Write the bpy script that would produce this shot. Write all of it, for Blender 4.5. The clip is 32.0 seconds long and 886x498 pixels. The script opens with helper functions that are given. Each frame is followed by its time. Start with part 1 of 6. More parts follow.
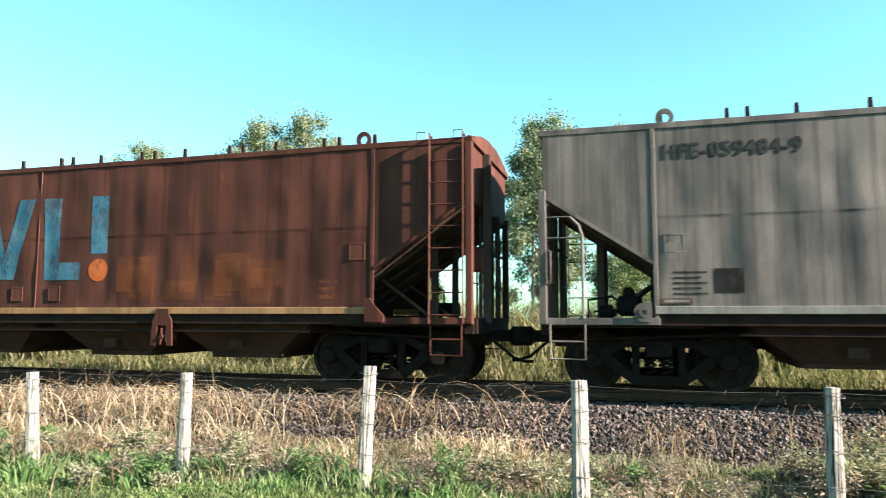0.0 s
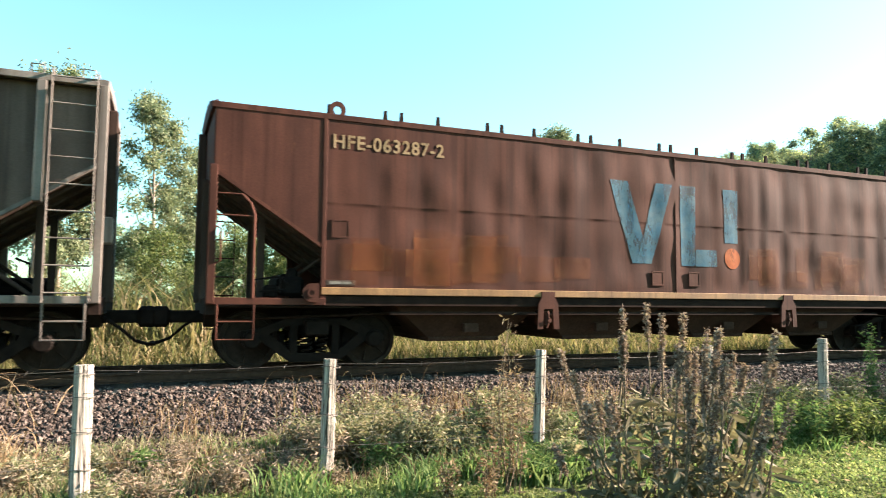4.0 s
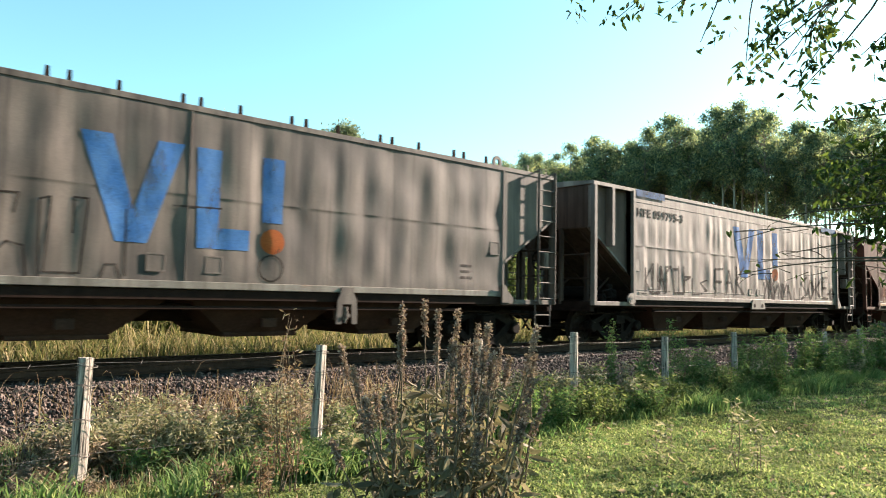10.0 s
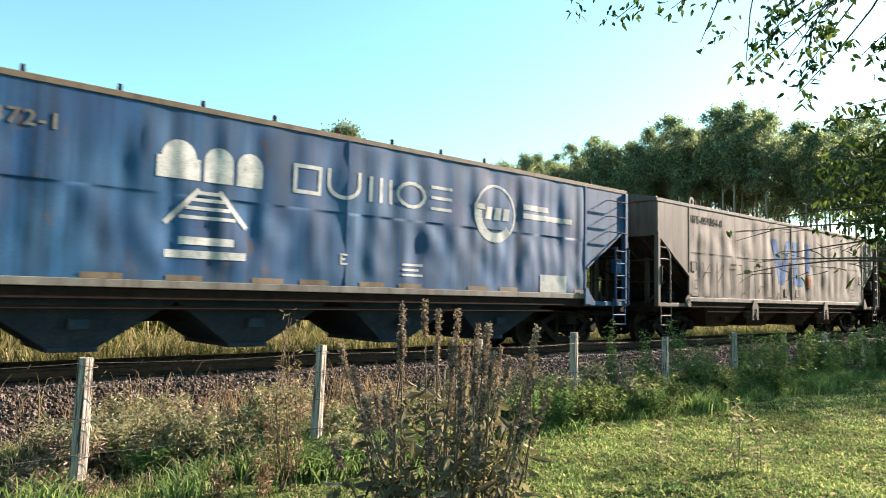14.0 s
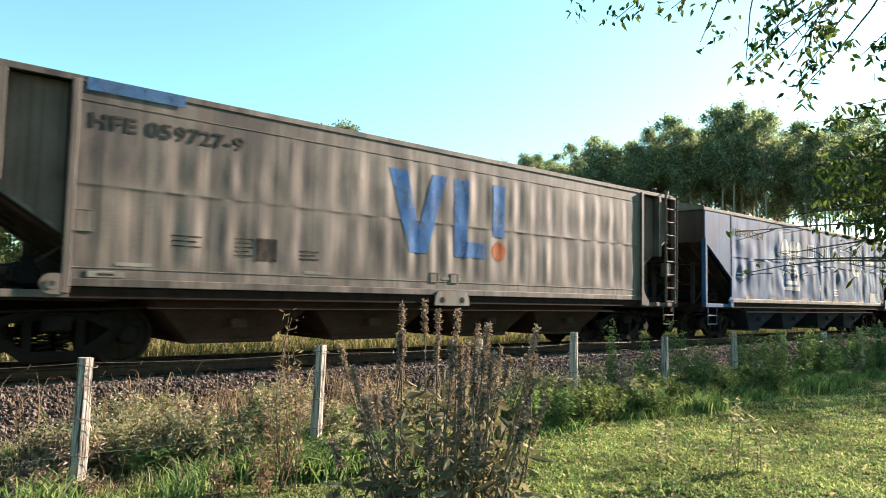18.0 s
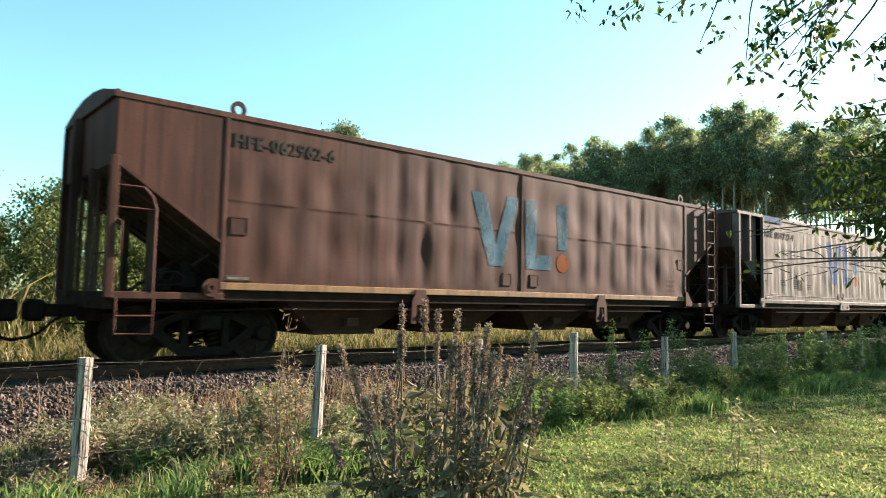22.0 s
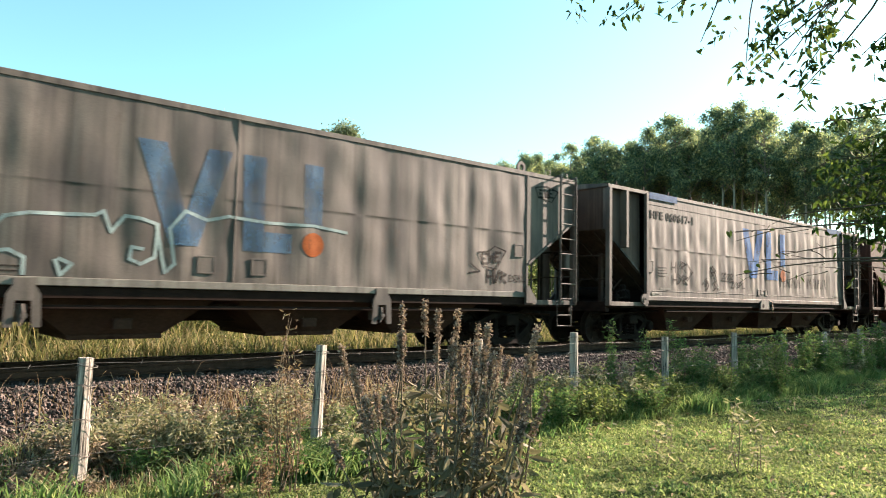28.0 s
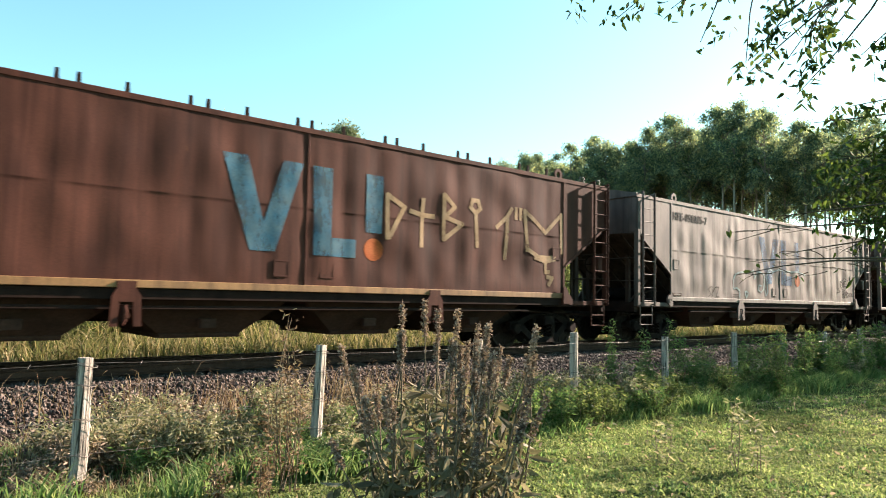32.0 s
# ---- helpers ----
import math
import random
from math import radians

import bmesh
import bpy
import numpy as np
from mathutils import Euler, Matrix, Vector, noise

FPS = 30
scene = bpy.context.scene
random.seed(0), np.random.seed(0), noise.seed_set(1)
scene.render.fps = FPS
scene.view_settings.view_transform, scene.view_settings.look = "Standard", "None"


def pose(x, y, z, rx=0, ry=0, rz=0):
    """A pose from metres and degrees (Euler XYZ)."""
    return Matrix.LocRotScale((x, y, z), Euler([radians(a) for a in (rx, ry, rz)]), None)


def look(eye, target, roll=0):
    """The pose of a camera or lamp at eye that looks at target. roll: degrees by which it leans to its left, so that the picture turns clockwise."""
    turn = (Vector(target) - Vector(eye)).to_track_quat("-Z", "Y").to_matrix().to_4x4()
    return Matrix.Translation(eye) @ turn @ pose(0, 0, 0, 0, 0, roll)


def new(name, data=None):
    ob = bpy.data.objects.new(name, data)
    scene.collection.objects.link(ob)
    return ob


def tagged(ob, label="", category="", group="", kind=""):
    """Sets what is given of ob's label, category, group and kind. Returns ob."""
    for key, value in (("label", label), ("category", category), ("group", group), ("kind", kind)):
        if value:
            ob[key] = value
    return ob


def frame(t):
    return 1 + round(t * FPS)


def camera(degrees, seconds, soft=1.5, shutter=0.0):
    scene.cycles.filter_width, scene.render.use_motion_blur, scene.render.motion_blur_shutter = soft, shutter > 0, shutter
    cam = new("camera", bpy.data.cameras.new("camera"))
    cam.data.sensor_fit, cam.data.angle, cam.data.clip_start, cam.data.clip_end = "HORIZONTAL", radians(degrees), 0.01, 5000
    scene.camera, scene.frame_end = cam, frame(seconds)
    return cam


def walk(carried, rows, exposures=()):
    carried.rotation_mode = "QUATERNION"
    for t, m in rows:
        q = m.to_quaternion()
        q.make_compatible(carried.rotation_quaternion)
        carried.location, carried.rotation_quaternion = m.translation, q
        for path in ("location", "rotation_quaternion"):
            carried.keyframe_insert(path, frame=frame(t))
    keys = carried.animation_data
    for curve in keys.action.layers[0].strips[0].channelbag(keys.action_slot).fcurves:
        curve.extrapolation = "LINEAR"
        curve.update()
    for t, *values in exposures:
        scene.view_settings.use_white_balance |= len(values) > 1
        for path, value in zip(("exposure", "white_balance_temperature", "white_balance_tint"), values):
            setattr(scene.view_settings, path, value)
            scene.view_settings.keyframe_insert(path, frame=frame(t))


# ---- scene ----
cam = camera(65.7, 32.0, soft=1.0, shutter=0.3)
EYE = (0.0, 0.0, 1.03)
# seconds, heading, tilt, lean: one slow pan along the train, then held
PATH = [
    (0.0, 15.86, 5.74, -0.12), (0.5, 11.39, 5.54, -0.06), (1.0, 7.43, 5.37, -0.03), (1.5, 3.61, 5.19, -0.02),
    (2.0, -2.95, 4.94, -0.02), (2.5, -8.53, 4.71, -0.06), (4.5, -27.06, 4.09, -0.80), (5.0, -31.54, 3.94, -1.10),
    (5.5, -35.39, 3.86, -1.22), (6.0, -38.40, 3.76, -1.25), (6.5, -40.38, 3.77, -1.26), (7.0, -40.74, 3.84, -1.33),
    (7.5, -40.76, 3.82, -1.36), (8.0, -40.59, 4.08, -1.21), (8.5, -40.55, 4.09, -1.19), (9.0, -40.52, 4.10, -1.19),
    (15.0, -40.51, 4.11, -1.19), (20.0, -40.53, 4.10, -1.19), (25.0, -40.51, 4.11, -1.20), (32.0, -40.52, 4.11, -1.19),
]
walk(cam, [(t, pose(*EYE, 90 + p, r, yw)) for t, yw, p, r in PATH], exposures=[(0, 2.48, 6000, 12), (1, 2.60, 6200, 14), (2.5, 2.72, 6800, 19), (5, 2.58, 6800, 19), (7, 2.50, 6800, 19), (8, 2.30, 6800, 19), (22, 2.27, 6800, 19), (25, 2.36, 6900, 20), (32, 2.32, 6900, 20)])

# ---- light ----
SUN_ALONG, SUN_UP = 9.0, 24.0      # degrees off the track towards the viewer; height over the horizon
sun_dir = Vector((math.cos(radians(SUN_ALONG)) * math.cos(radians(SUN_UP)), -math.sin(radians(SUN_ALONG)) * math.cos(radians(SUN_UP)), math.sin(radians(SUN_UP))))
world = bpy.data.worlds.new("sky")
scene.world = world
world.use_nodes = True
wn = world.node_tree.nodes
sky = wn.new("ShaderNodeTexSky")
sky.sky_type, sky.sun_disc = "NISHITA", False
sky.sun_elevation, sky.sun_rotation = radians(SUN_UP), math.atan2(sun_dir.x, sun_dir.y)
sky.air_density, sky.dust_density, sky.ozone_density = 1.0, 0.7, 0.6
hue = wn.new("ShaderNodeMix")      # a clear sky on the cyan side
hue.data_type, hue.blend_type = "RGBA", "MULTIPLY"
hue.inputs[0].default_value, hue.inputs[7].default_value = 1.0, (0.635, 1.09, 0.99, 1)
world.node_tree.links.new(sky.outputs[0], hue.inputs[6])
world.node_tree.links.new(hue.outputs[2], wn["Background"].inputs[0])
wn["Background"].inputs[1].default_value = 0.067
sun_lamp = bpy.data.lights.new("sun", "SUN")
sun_lamp.energy, sun_lamp.angle, sun_lamp.color = 5.0, radians(0.6), (1.0, 0.868, 0.73)
sun = new("sun", sun_lamp)
sun.matrix_world = look((0, 0, 0), -sun_dir)


# ---- mesh helpers ----
class Build:
    """Collects boxes, plates and tubes into one mesh."""

    def __init__(self):
        self.v, self.f, self.sm = [], [], []

    def add(self, verts, faces, smooth=False):
        n = len(self.v)
        self.v += [tuple(p) for p in verts]
        self.f += [tuple(i + n for i in q) for q in faces]
        self.sm += [smooth] * len(faces)
        return self

    def convex(self, verts, faces):
        c = sum((Vector(p) for p in verts), Vector()) / len(verts)
        out = []
        for q in faces:
            a, b, d = (Vector(verts[i]) for i in q[:3])
            m = sum((Vector(verts[i]) for i in q), Vector()) / len(q)
            out.append(q if (b - a).cross(d - a).dot(m - c) > 0 else q[::-1])
        return self.add(verts, out)

    def box(self, x0, x1, y0, y1, z0, z1, c=0.006):
        """A box with chamfered edges."""
        m = ((x0 + x1) / 2, (y0 + y1) / 2, (z0 + z1) / 2)
        h = ((x1 - x0) / 2, (y1 - y0) / 2, (z1 - z0) / 2)
        c = min(c, min(h) * 0.6)
        ids, verts = {}, []
        for sx in (-1, 1):
            for sy in (-1, 1):
                for sz in (-1, 1):
                    for k in range(3):
                        s = (sx, sy, sz)
                        ids[s, k] = len(verts)
                        verts.append(tuple(m[i] + s[i] * (h[i] if i == k else h[i] - c) for i in range(3)))
        faces = []
        for k in range(3):
            i, j = [a for a in range(3) if a != k]
            for s in (-1, 1):
                ring = []
                for a, b in ((-1, -1), (1, -1), (1, 1), (-1, 1)):
                    t = [0, 0, 0]
                    t[k], t[i], t[j] = s, a, b
                    ring.append(ids[tuple(t), k])
                faces.append(tuple(ring))
            for a in (-1, 1):
                for b in (-1, 1):
                    lo, hi = [0, 0, 0], [0, 0, 0]
                    lo[k], hi[k] = -1, 1
                    lo[i] = hi[i] = a
                    lo[j] = hi[j] = b
                    lo, hi = tuple(lo), tuple(hi)
                    faces.append((ids[lo, i], ids[hi, i], ids[hi, j], ids[lo, j]))
        for sx in (-1, 1):
            for sy in (-1, 1):
                for sz in (-1, 1):
                    faces.append(tuple(ids[(sx, sy, sz), k] for k in range(3)))
        return self.convex(verts, faces)

    def plate(self, poly, y0, y1):
        """A polygon in x and z, given thickness from y0 to y1."""
        n = len(poly)
        area = sum(poly[i][0] * poly[(i + 1) % n][1] - poly[(i + 1) % n][0] * poly[i][1] for i in range(n))
        if area < 0:
            poly = poly[::-1]
        verts = [(x, y0, z) for x, z in poly] + [(x, y1, z) for x, z in poly]
        faces = [tuple(range(n)), tuple(range(2 * n - 1, n - 1, -1))]
        faces += [(i + n, (i + 1) % n + n, (i + 1) % n, i) for i in range(n)]
        return self.add(verts, faces)

    def across(self, poly, x0, x1):
        """A polygon in y and z, given length from x0 to x1."""
        n = len(poly)
        area = sum(poly[i][0] * poly[(i + 1) % n][1] - poly[(i + 1) % n][0] * poly[i][1] for i in range(n))
        if area < 0:
            poly = poly[::-1]
        verts = [(x1, y, z) for y, z in poly] + [(x0, y, z) for y, z in poly]
        faces = [tuple(range(n)), tuple(range(2 * n - 1, n - 1, -1))]
        faces += [(i + n, (i + 1) % n + n, (i + 1) % n, i) for i in range(n)]
        return self.add(verts, faces)

    def tube(self, pts, r, n=6, r1=None):
        """A round bar along points, its radius running from r to r1."""
        pts = [Vector(p) for p in pts]
        verts, faces = [], []
        for i, p in enumerate(pts):
            d = (pts[min(i + 1, len(pts) - 1)] - pts[max(i - 1, 0)]).normalized()
            u = d.orthogonal().normalized() if i == 0 else (u - d * u.dot(d)).normalized()
            w = d.cross(u)
            rr = r if r1 is None else r + (r1 - r) * i / (len(pts) - 1)
            for k in range(n):
                a = 2 * math.pi * k / n
                verts.append(p + (u * math.cos(a) + w * math.sin(a)) * rr)
        for i in range(len(pts) - 1):
            for k in range(n):
                faces.append((i * n + k, i * n + (k + 1) % n, (i + 1) * n + (k + 1) % n, (i + 1) * n + k))
        self.add(verts, faces, True)
        m = len(pts) - 1
        return self.add([verts[k] for k in range(n)] + [verts[m * n + k] for k in range(n)], [tuple(range(n - 1, -1, -1)), tuple(range(n, 2 * n))])

    def lathe(self, prof, cx, cz, n=28):
        """A profile of (radius, y) turned about an axis along y through (cx, cz)."""
        verts = [(cx + r * math.cos(2 * math.pi * k / n), y, cz + r * math.sin(2 * math.pi * k / n)) for r, y in prof for k in range(n)]
        faces = [(i * n + k, i * n + (k + 1) % n, (i + 1) * n + (k + 1) % n, (i + 1) * n + k) for i in range(len(prof) - 1) for k in range(n)]
        return self.add(verts, faces)

    def mesh(self, name, mat):
        me = bpy.data.meshes.new(name)
        me.from_pydata(self.v, [], self.f)
        me.polygons.foreach_set("use_smooth", self.sm)
        me.materials.append(mat)
        return me


CACHE = {}


def part(name, build, mat, parent, label="", key=None, at=None):
    """Links a mesh as one part under a thing or part. key: alike parts share their mesh."""
    k = (key, mat.name)
    if key is None or k not in CACHE:
        me = (build() if callable(build) else build).mesh(name, mat)
        if key is not None:
            CACHE[k] = me
    else:
        me = CACHE[k]
    ob = new(name, me)
    ob.parent = parent
    if at is not None:
        ob.matrix_basis = at
    if label:
        ob["label"] = label
    return ob


def raw_mesh(name, verts, quads, tris, mat, smooth=False):
    """A mesh from number arrays: verts (n,3), quads (m,4), tris (k,3)."""
    me = bpy.data.meshes.new(name)
    nq, nt = len(quads), len(tris)
    me.vertices.add(len(verts))
    me.vertices.foreach_set("co", np.asarray(verts, dtype=np.float32).ravel())
    loops = np.concatenate([np.asarray(quads, dtype=np.int32).ravel(), np.asarray(tris, dtype=np.int32).ravel()])
    me.loops.add(len(loops))
    me.loops.foreach_set("vertex_index", loops)
    me.polygons.add(nq + nt)
    me.polygons.foreach_set("loop_start", np.concatenate([np.arange(nq) * 4, nq * 4 + np.arange(nt) * 3]).astype(np.int32))
    me.polygons.foreach_set("use_smooth", np.full(nq + nt, smooth))
    me.update(calc_edges=True)
    me.validate()
    me.materials.append(mat)
    return me


def thing(name, label, category, group="", m=None):
    ob = new(name)
    ob.empty_display_size = 0.2
    if m is not None:
        ob.matrix_basis = m
    return tagged(ob, label, category, group)


# ---- materials ----
def material(name, rough=0.8, metal=0.0, spec=0.3):
    mat = bpy.data.materials.new(name)
    mat.use_nodes = True
    nt = mat.node_tree
    b = nt.nodes["Principled BSDF"]
    b.inputs["Roughness"].default_value, b.inputs["Metallic"].default_value = rough, metal
    b.inputs["Specular IOR Level"].default_value = spec
    return mat, nt, b


def noise_node(nt, scale, detail=4.0, stretch=(1, 1, 1), rnd=False, rough=0.55):
    tc = nt.nodes.new("ShaderNodeTexCoord")
    mp = nt.nodes.new("ShaderNodeMapping")
    mp.inputs["Scale"].default_value = stretch
    nt.links.new(tc.outputs["Object"], mp.inputs["Vector"])
    if rnd:
        info = nt.nodes.new("ShaderNodeObjectInfo")
        mul = nt.nodes.new("ShaderNodeMath")
        mul.operation = "MULTIPLY"
        mul.inputs[1].default_value = 37.0
        nt.links.new(info.outputs["Random"], mul.inputs[0])
        nt.links.new(mul.outputs[0], mp.inputs["Location"])
    n = nt.nodes.new("ShaderNodeTexNoise")
    n.inputs["Scale"].default_value, n.inputs["Detail"].default_value, n.inputs["Roughness"].default_value = scale, detail, rough
    nt.links.new(mp.outputs["Vector"], n.inputs["Vector"])
    return n.outputs["Fac"]


def ramp(nt, fac, stops):
    r = nt.nodes.new("ShaderNodeValToRGB")
    el = r.color_ramp.elements
    el[0].position, el[0].color = stops[0][0], (*stops[0][1], 1)
    el[1].position, el[1].color = stops[-1][0], (*stops[-1][1], 1)
    for p, c in stops[1:-1]:
        e = el.new(p)
        e.color = (*c, 1)
    nt.links.new(fac, r.inputs["Fac"])
    return r.outputs["Color"]


def mix(nt, fac, a, b, mode="MIX"):
    m = nt.nodes.new("ShaderNodeMix")
    m.data_type, m.blend_type = "RGBA", mode
    for sock, val in ((m.inputs[0], fac), (m.inputs[6], a), (m.inputs[7], b)):
        if isinstance(val, (int, float)):
            sock.default_value = val
        elif isinstance(val, tuple):
            sock.default_value = (*val, 1)
        else:
            nt.links.new(val, sock)
    return m.outputs[2]


def bump(nt, b, fac, strength, dist=0.01):
    bp = nt.nodes.new("ShaderNodeBump")
    bp.inputs["Strength"].default_value, bp.inputs["Distance"].default_value = strength, dist
    nt.links.new(fac, bp.inputs["Height"])
    nt.links.new(bp.outputs["Normal"], b.inputs["Normal"])


def paint(name, base, light, dirt, rust=(0.16, 0.06, 0.025), rust_at=0.62, rough=0.72, streak=0.55, spec=0.4, drips=0.35, smudge=0.3):
    """Old wagon paint: fading, vertical dirt streaks, blotches of rust, fine grain."""
    mat, nt, b = material(name, rough, 0.0, spec)
    fade = ramp(nt, noise_node(nt, 0.9, 3, (1, 1, 1), True), [(0.3, base), (0.75, light)])
    st = ramp(nt, noise_node(nt, 1.0, 5, (3.2, 3.2, 0.28), True), [(0.42, (0, 0, 0)), (0.68, (1, 1, 1))])
    sm = nt.nodes.new("ShaderNodeMath")
    sm.operation = "MULTIPLY"
    sm.inputs[1].default_value = streak
    nt.links.new(st, sm.inputs[0])
    c = mix(nt, sm.outputs[0], fade, dirt)
    dr = ramp(nt, noise_node(nt, 1.0, 4, (9.0, 9.0, 0.16), True, 0.6), [(0.50, (1, 1, 1)), (0.66, (1 - drips, 1 - drips * 1.05, 1 - drips * 1.1))])
    c = mix(nt, 1.0, c, dr, "MULTIPLY")
    so = ramp(nt, noise_node(nt, 1.0, 3, (2.1, 2.1, 0.8), True, 0.5), [(0.44, (1, 1, 1)), (0.66, (1 - smudge, 1 - smudge, 1 - smudge * 0.95))])
    c = mix(nt, 1.0, c, so, "MULTIPLY")      # soft dark smudges: dirt and the dents' shading, put into the colour
    rs = ramp(nt, noise_node(nt, 1.6, 7, (1.4, 1.4, 0.7), True, 0.65), [(rust_at, (0, 0, 0)), (rust_at + 0.12, (1, 1, 1))])
    c = mix(nt, rs, c, rust)
    fine = ramp(nt, noise_node(nt, 55, 3), [(0.35, (0.86, 0.86, 0.86)), (0.65, (1.1, 1.1, 1.1))])
    c = mix(nt, 1.0, c, fine, "MULTIPLY")
    nt.links.new(c, b.inputs["Base Color"])
    bump(nt, b, noise_node(nt, 24, 5), 0.12, 0.01)
    return mat


def plain(name, c1, c2, scale=6, rough=0.85, metal=0.0, bumpy=0.25, stretch=(1, 1, 1), rnd=False, dist=0.01):
    mat, nt, b = material(name, rough, metal, 0.08)
    col = ramp(nt, noise_node(nt, scale, 5, stretch, rnd), [(0.33, c1), (0.67, c2)])
    fine = ramp(nt, noise_node(nt, scale * 9, 3, stretch), [(0.35, (0.8, 0.8, 0.8)), (0.65, (1.15, 1.15, 1.15))])
    nt.links.new(mix(nt, 1.0, col, fine, "MULTIPLY"), b.inputs["Base Color"])
    bump(nt, b, noise_node(nt, scale * 5, 5, stretch), bumpy, dist)
    return mat


def worn(name, c1, c2, cover=0.5, scale=3.0, most=1.0):
    """Thin paint or rust film, worn through in spots and streaks."""
    mat = plain(name, c1, c2, 6, 0.7, bumpy=0.05)
    nt = mat.node_tree
    a = ramp(nt, noise_node(nt, scale, 7, (1.5, 1.5, 0.7), True, 0.7), [(cover - 0.16, (most, most, most)), (cover + 0.20, (0, 0, 0))])
    nt.links.new(a, nt.nodes["Principled BSDF"].inputs["Alpha"])
    return mat


def leafy(name, c1, c2, c3, trans=0.35, rough=0.55, lo=0.66, hi=1.22):
    """Leaves and blades: each piece has its own tone, and light comes through them."""
    mat, nt, b = material(name, rough, 0.0, 0.06)
    geo = nt.nodes.new("ShaderNodeNewGeometry")
    col = ramp(nt, geo.outputs["Random Per Island"], [(0.0, c1), (0.55, c2), (1.0, c3)])
    patch = ramp(nt, noise_node(nt, 1.1, 5), [(0.32, (lo, lo * 1.03, lo * 1.05)), (0.66, (hi, hi * 0.98, hi * 0.94))])
    col = mix(nt, 1.0, col, patch, "MULTIPLY")
    nt.links.new(col, b.inputs["Base Color"])
    tr = nt.nodes.new("ShaderNodeBsdfTranslucent")
    nt.links.new(mix(nt, 1.0, col, (1.12, 1.15, 0.85), "MULTIPLY"), tr.inputs["Color"])
    ms = nt.nodes.new("ShaderNodeMixShader")
    ms.inputs[0].default_value = trans
    nt.links.new(b.outputs[0], ms.inputs[1])
    nt.links.new(tr.outputs[0], ms.inputs[2])
    nt.links.new(ms.outputs[0], nt.nodes["Material Output"].inputs["Surface"])
    return mat


M_BROWN = paint("brown_wagon_paint", (0.066, 0.0228, 0.0148), (0.092, 0.0325, 0.0210), (0.032, 0.0120, 0.0085), (0.115, 0.041, 0.017), 0.66, 0.75, spec=0.12)
M_BROWND = paint("dirty_brown_wagon_paint", (0.065, 0.0238, 0.0158), (0.092, 0.0360, 0.0246), (0.030, 0.0118, 0.0084), (0.110, 0.040, 0.017), 0.66, 0.72, 0.7, spec=0.18, drips=0.45)
M_GREY = paint("grey_wagon_paint", (0.095, 0.075, 0.061), (0.145, 0.117, 0.097), (0.043, 0.032, 0.025), (0.064, 0.040, 0.028), 0.61, 0.70, 0.75, spec=0.45, drips=0.50, smudge=0.50)
M_GREYW = paint("pale_grey_wagon_paint", (0.150, 0.123, 0.103), (0.238, 0.200, 0.170), (0.068, 0.052, 0.041), (0.112, 0.078, 0.055), 0.60, 0.70, 0.6, spec=0.55, drips=0.45, smudge=0.42)
M_SMUDGED = paint("smudged_grey_wagon_paint", (0.100, 0.080, 0.064), (0.164, 0.134, 0.111), (0.042, 0.031, 0.024), (0.080, 0.054, 0.038), 0.58, 0.70, 0.8, spec=0.45, drips=0.50, smudge=0.68)
M_BLUE = paint("blue_wagon_paint", (0.0045, 0.0560, 0.158), (0.0140, 0.102, 0.212), (0.020, 0.038, 0.070), (0.085, 0.050, 0.030), 0.60, 0.68, spec=0.3)
# Wagon ends: grime plus the shade they stand in, put into a darker colour.
M_END = paint("grimy_shaded_wagon_end_paint", (0.062, 0.041, 0.032), (0.094, 0.063, 0.050), (0.033, 0.0205, 0.0160), (0.050, 0.023, 0.011), 0.62, 0.85, spec=0.08)
# Grey with rust blotches, warmed in the colour to offset the pocket's green shade.
M_POCKET = paint("shade_warmed_grey_paint", (0.112, 0.076, 0.061), (0.172, 0.122, 0.100), (0.052, 0.034, 0.027), (0.090, 0.045, 0.026), 0.60, 0.8, spec=0.15)
M_TAN = paint("tan_roof_paint", (0.1373, 0.0977, 0.0607), (0.1637, 0.1214, 0.0792), (0.1003, 0.0660, 0.0396), streak=0.4)
M_OCHRE = paint("ochre_sill_paint", (0.235, 0.118, 0.040), (0.285, 0.155, 0.062), (0.095, 0.045, 0.021), streak=0.45)
M_PALE = paint("pale_sill_paint", (0.155, 0.140, 0.117), (0.200, 0.184, 0.156), (0.0792, 0.0660, 0.0502), streak=0.5)
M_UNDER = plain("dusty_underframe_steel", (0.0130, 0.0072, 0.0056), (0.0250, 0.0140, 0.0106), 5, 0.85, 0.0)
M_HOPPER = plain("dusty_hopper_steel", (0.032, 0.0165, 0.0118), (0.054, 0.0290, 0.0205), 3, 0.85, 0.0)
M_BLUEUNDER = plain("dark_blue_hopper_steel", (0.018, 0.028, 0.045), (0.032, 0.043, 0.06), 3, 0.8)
M_TREAD = plain("worn_wheel_steel", (0.016, 0.0108, 0.0088), (0.034, 0.0236, 0.0188), 8, 0.65, 0.2)
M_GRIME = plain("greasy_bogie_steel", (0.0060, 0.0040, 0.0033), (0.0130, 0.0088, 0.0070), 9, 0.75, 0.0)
M_BLACK = plain("black_lettering_paint", (0.02, 0.018, 0.017), (0.045, 0.04, 0.035), 9, 0.7, bumpy=0.05)
M_WHITE = worn("worn_white_paint", (0.34, 0.34, 0.32), (0.48, 0.48, 0.46), 0.7, 5)
M_LOGO = worn("faded_blue_paint", (0.030, 0.105, 0.155), (0.070, 0.130, 0.155), 0.6, 2.2)
M_LOGOB = worn("bright_blue_paint", (0.024, 0.098, 0.260), (0.046, 0.128, 0.275), 0.64, 2.4)
M_FADED = worn("washed_out_blue_paint", (0.045, 0.100, 0.170), (0.080, 0.130, 0.180), 0.60, 2.0, 0.8)
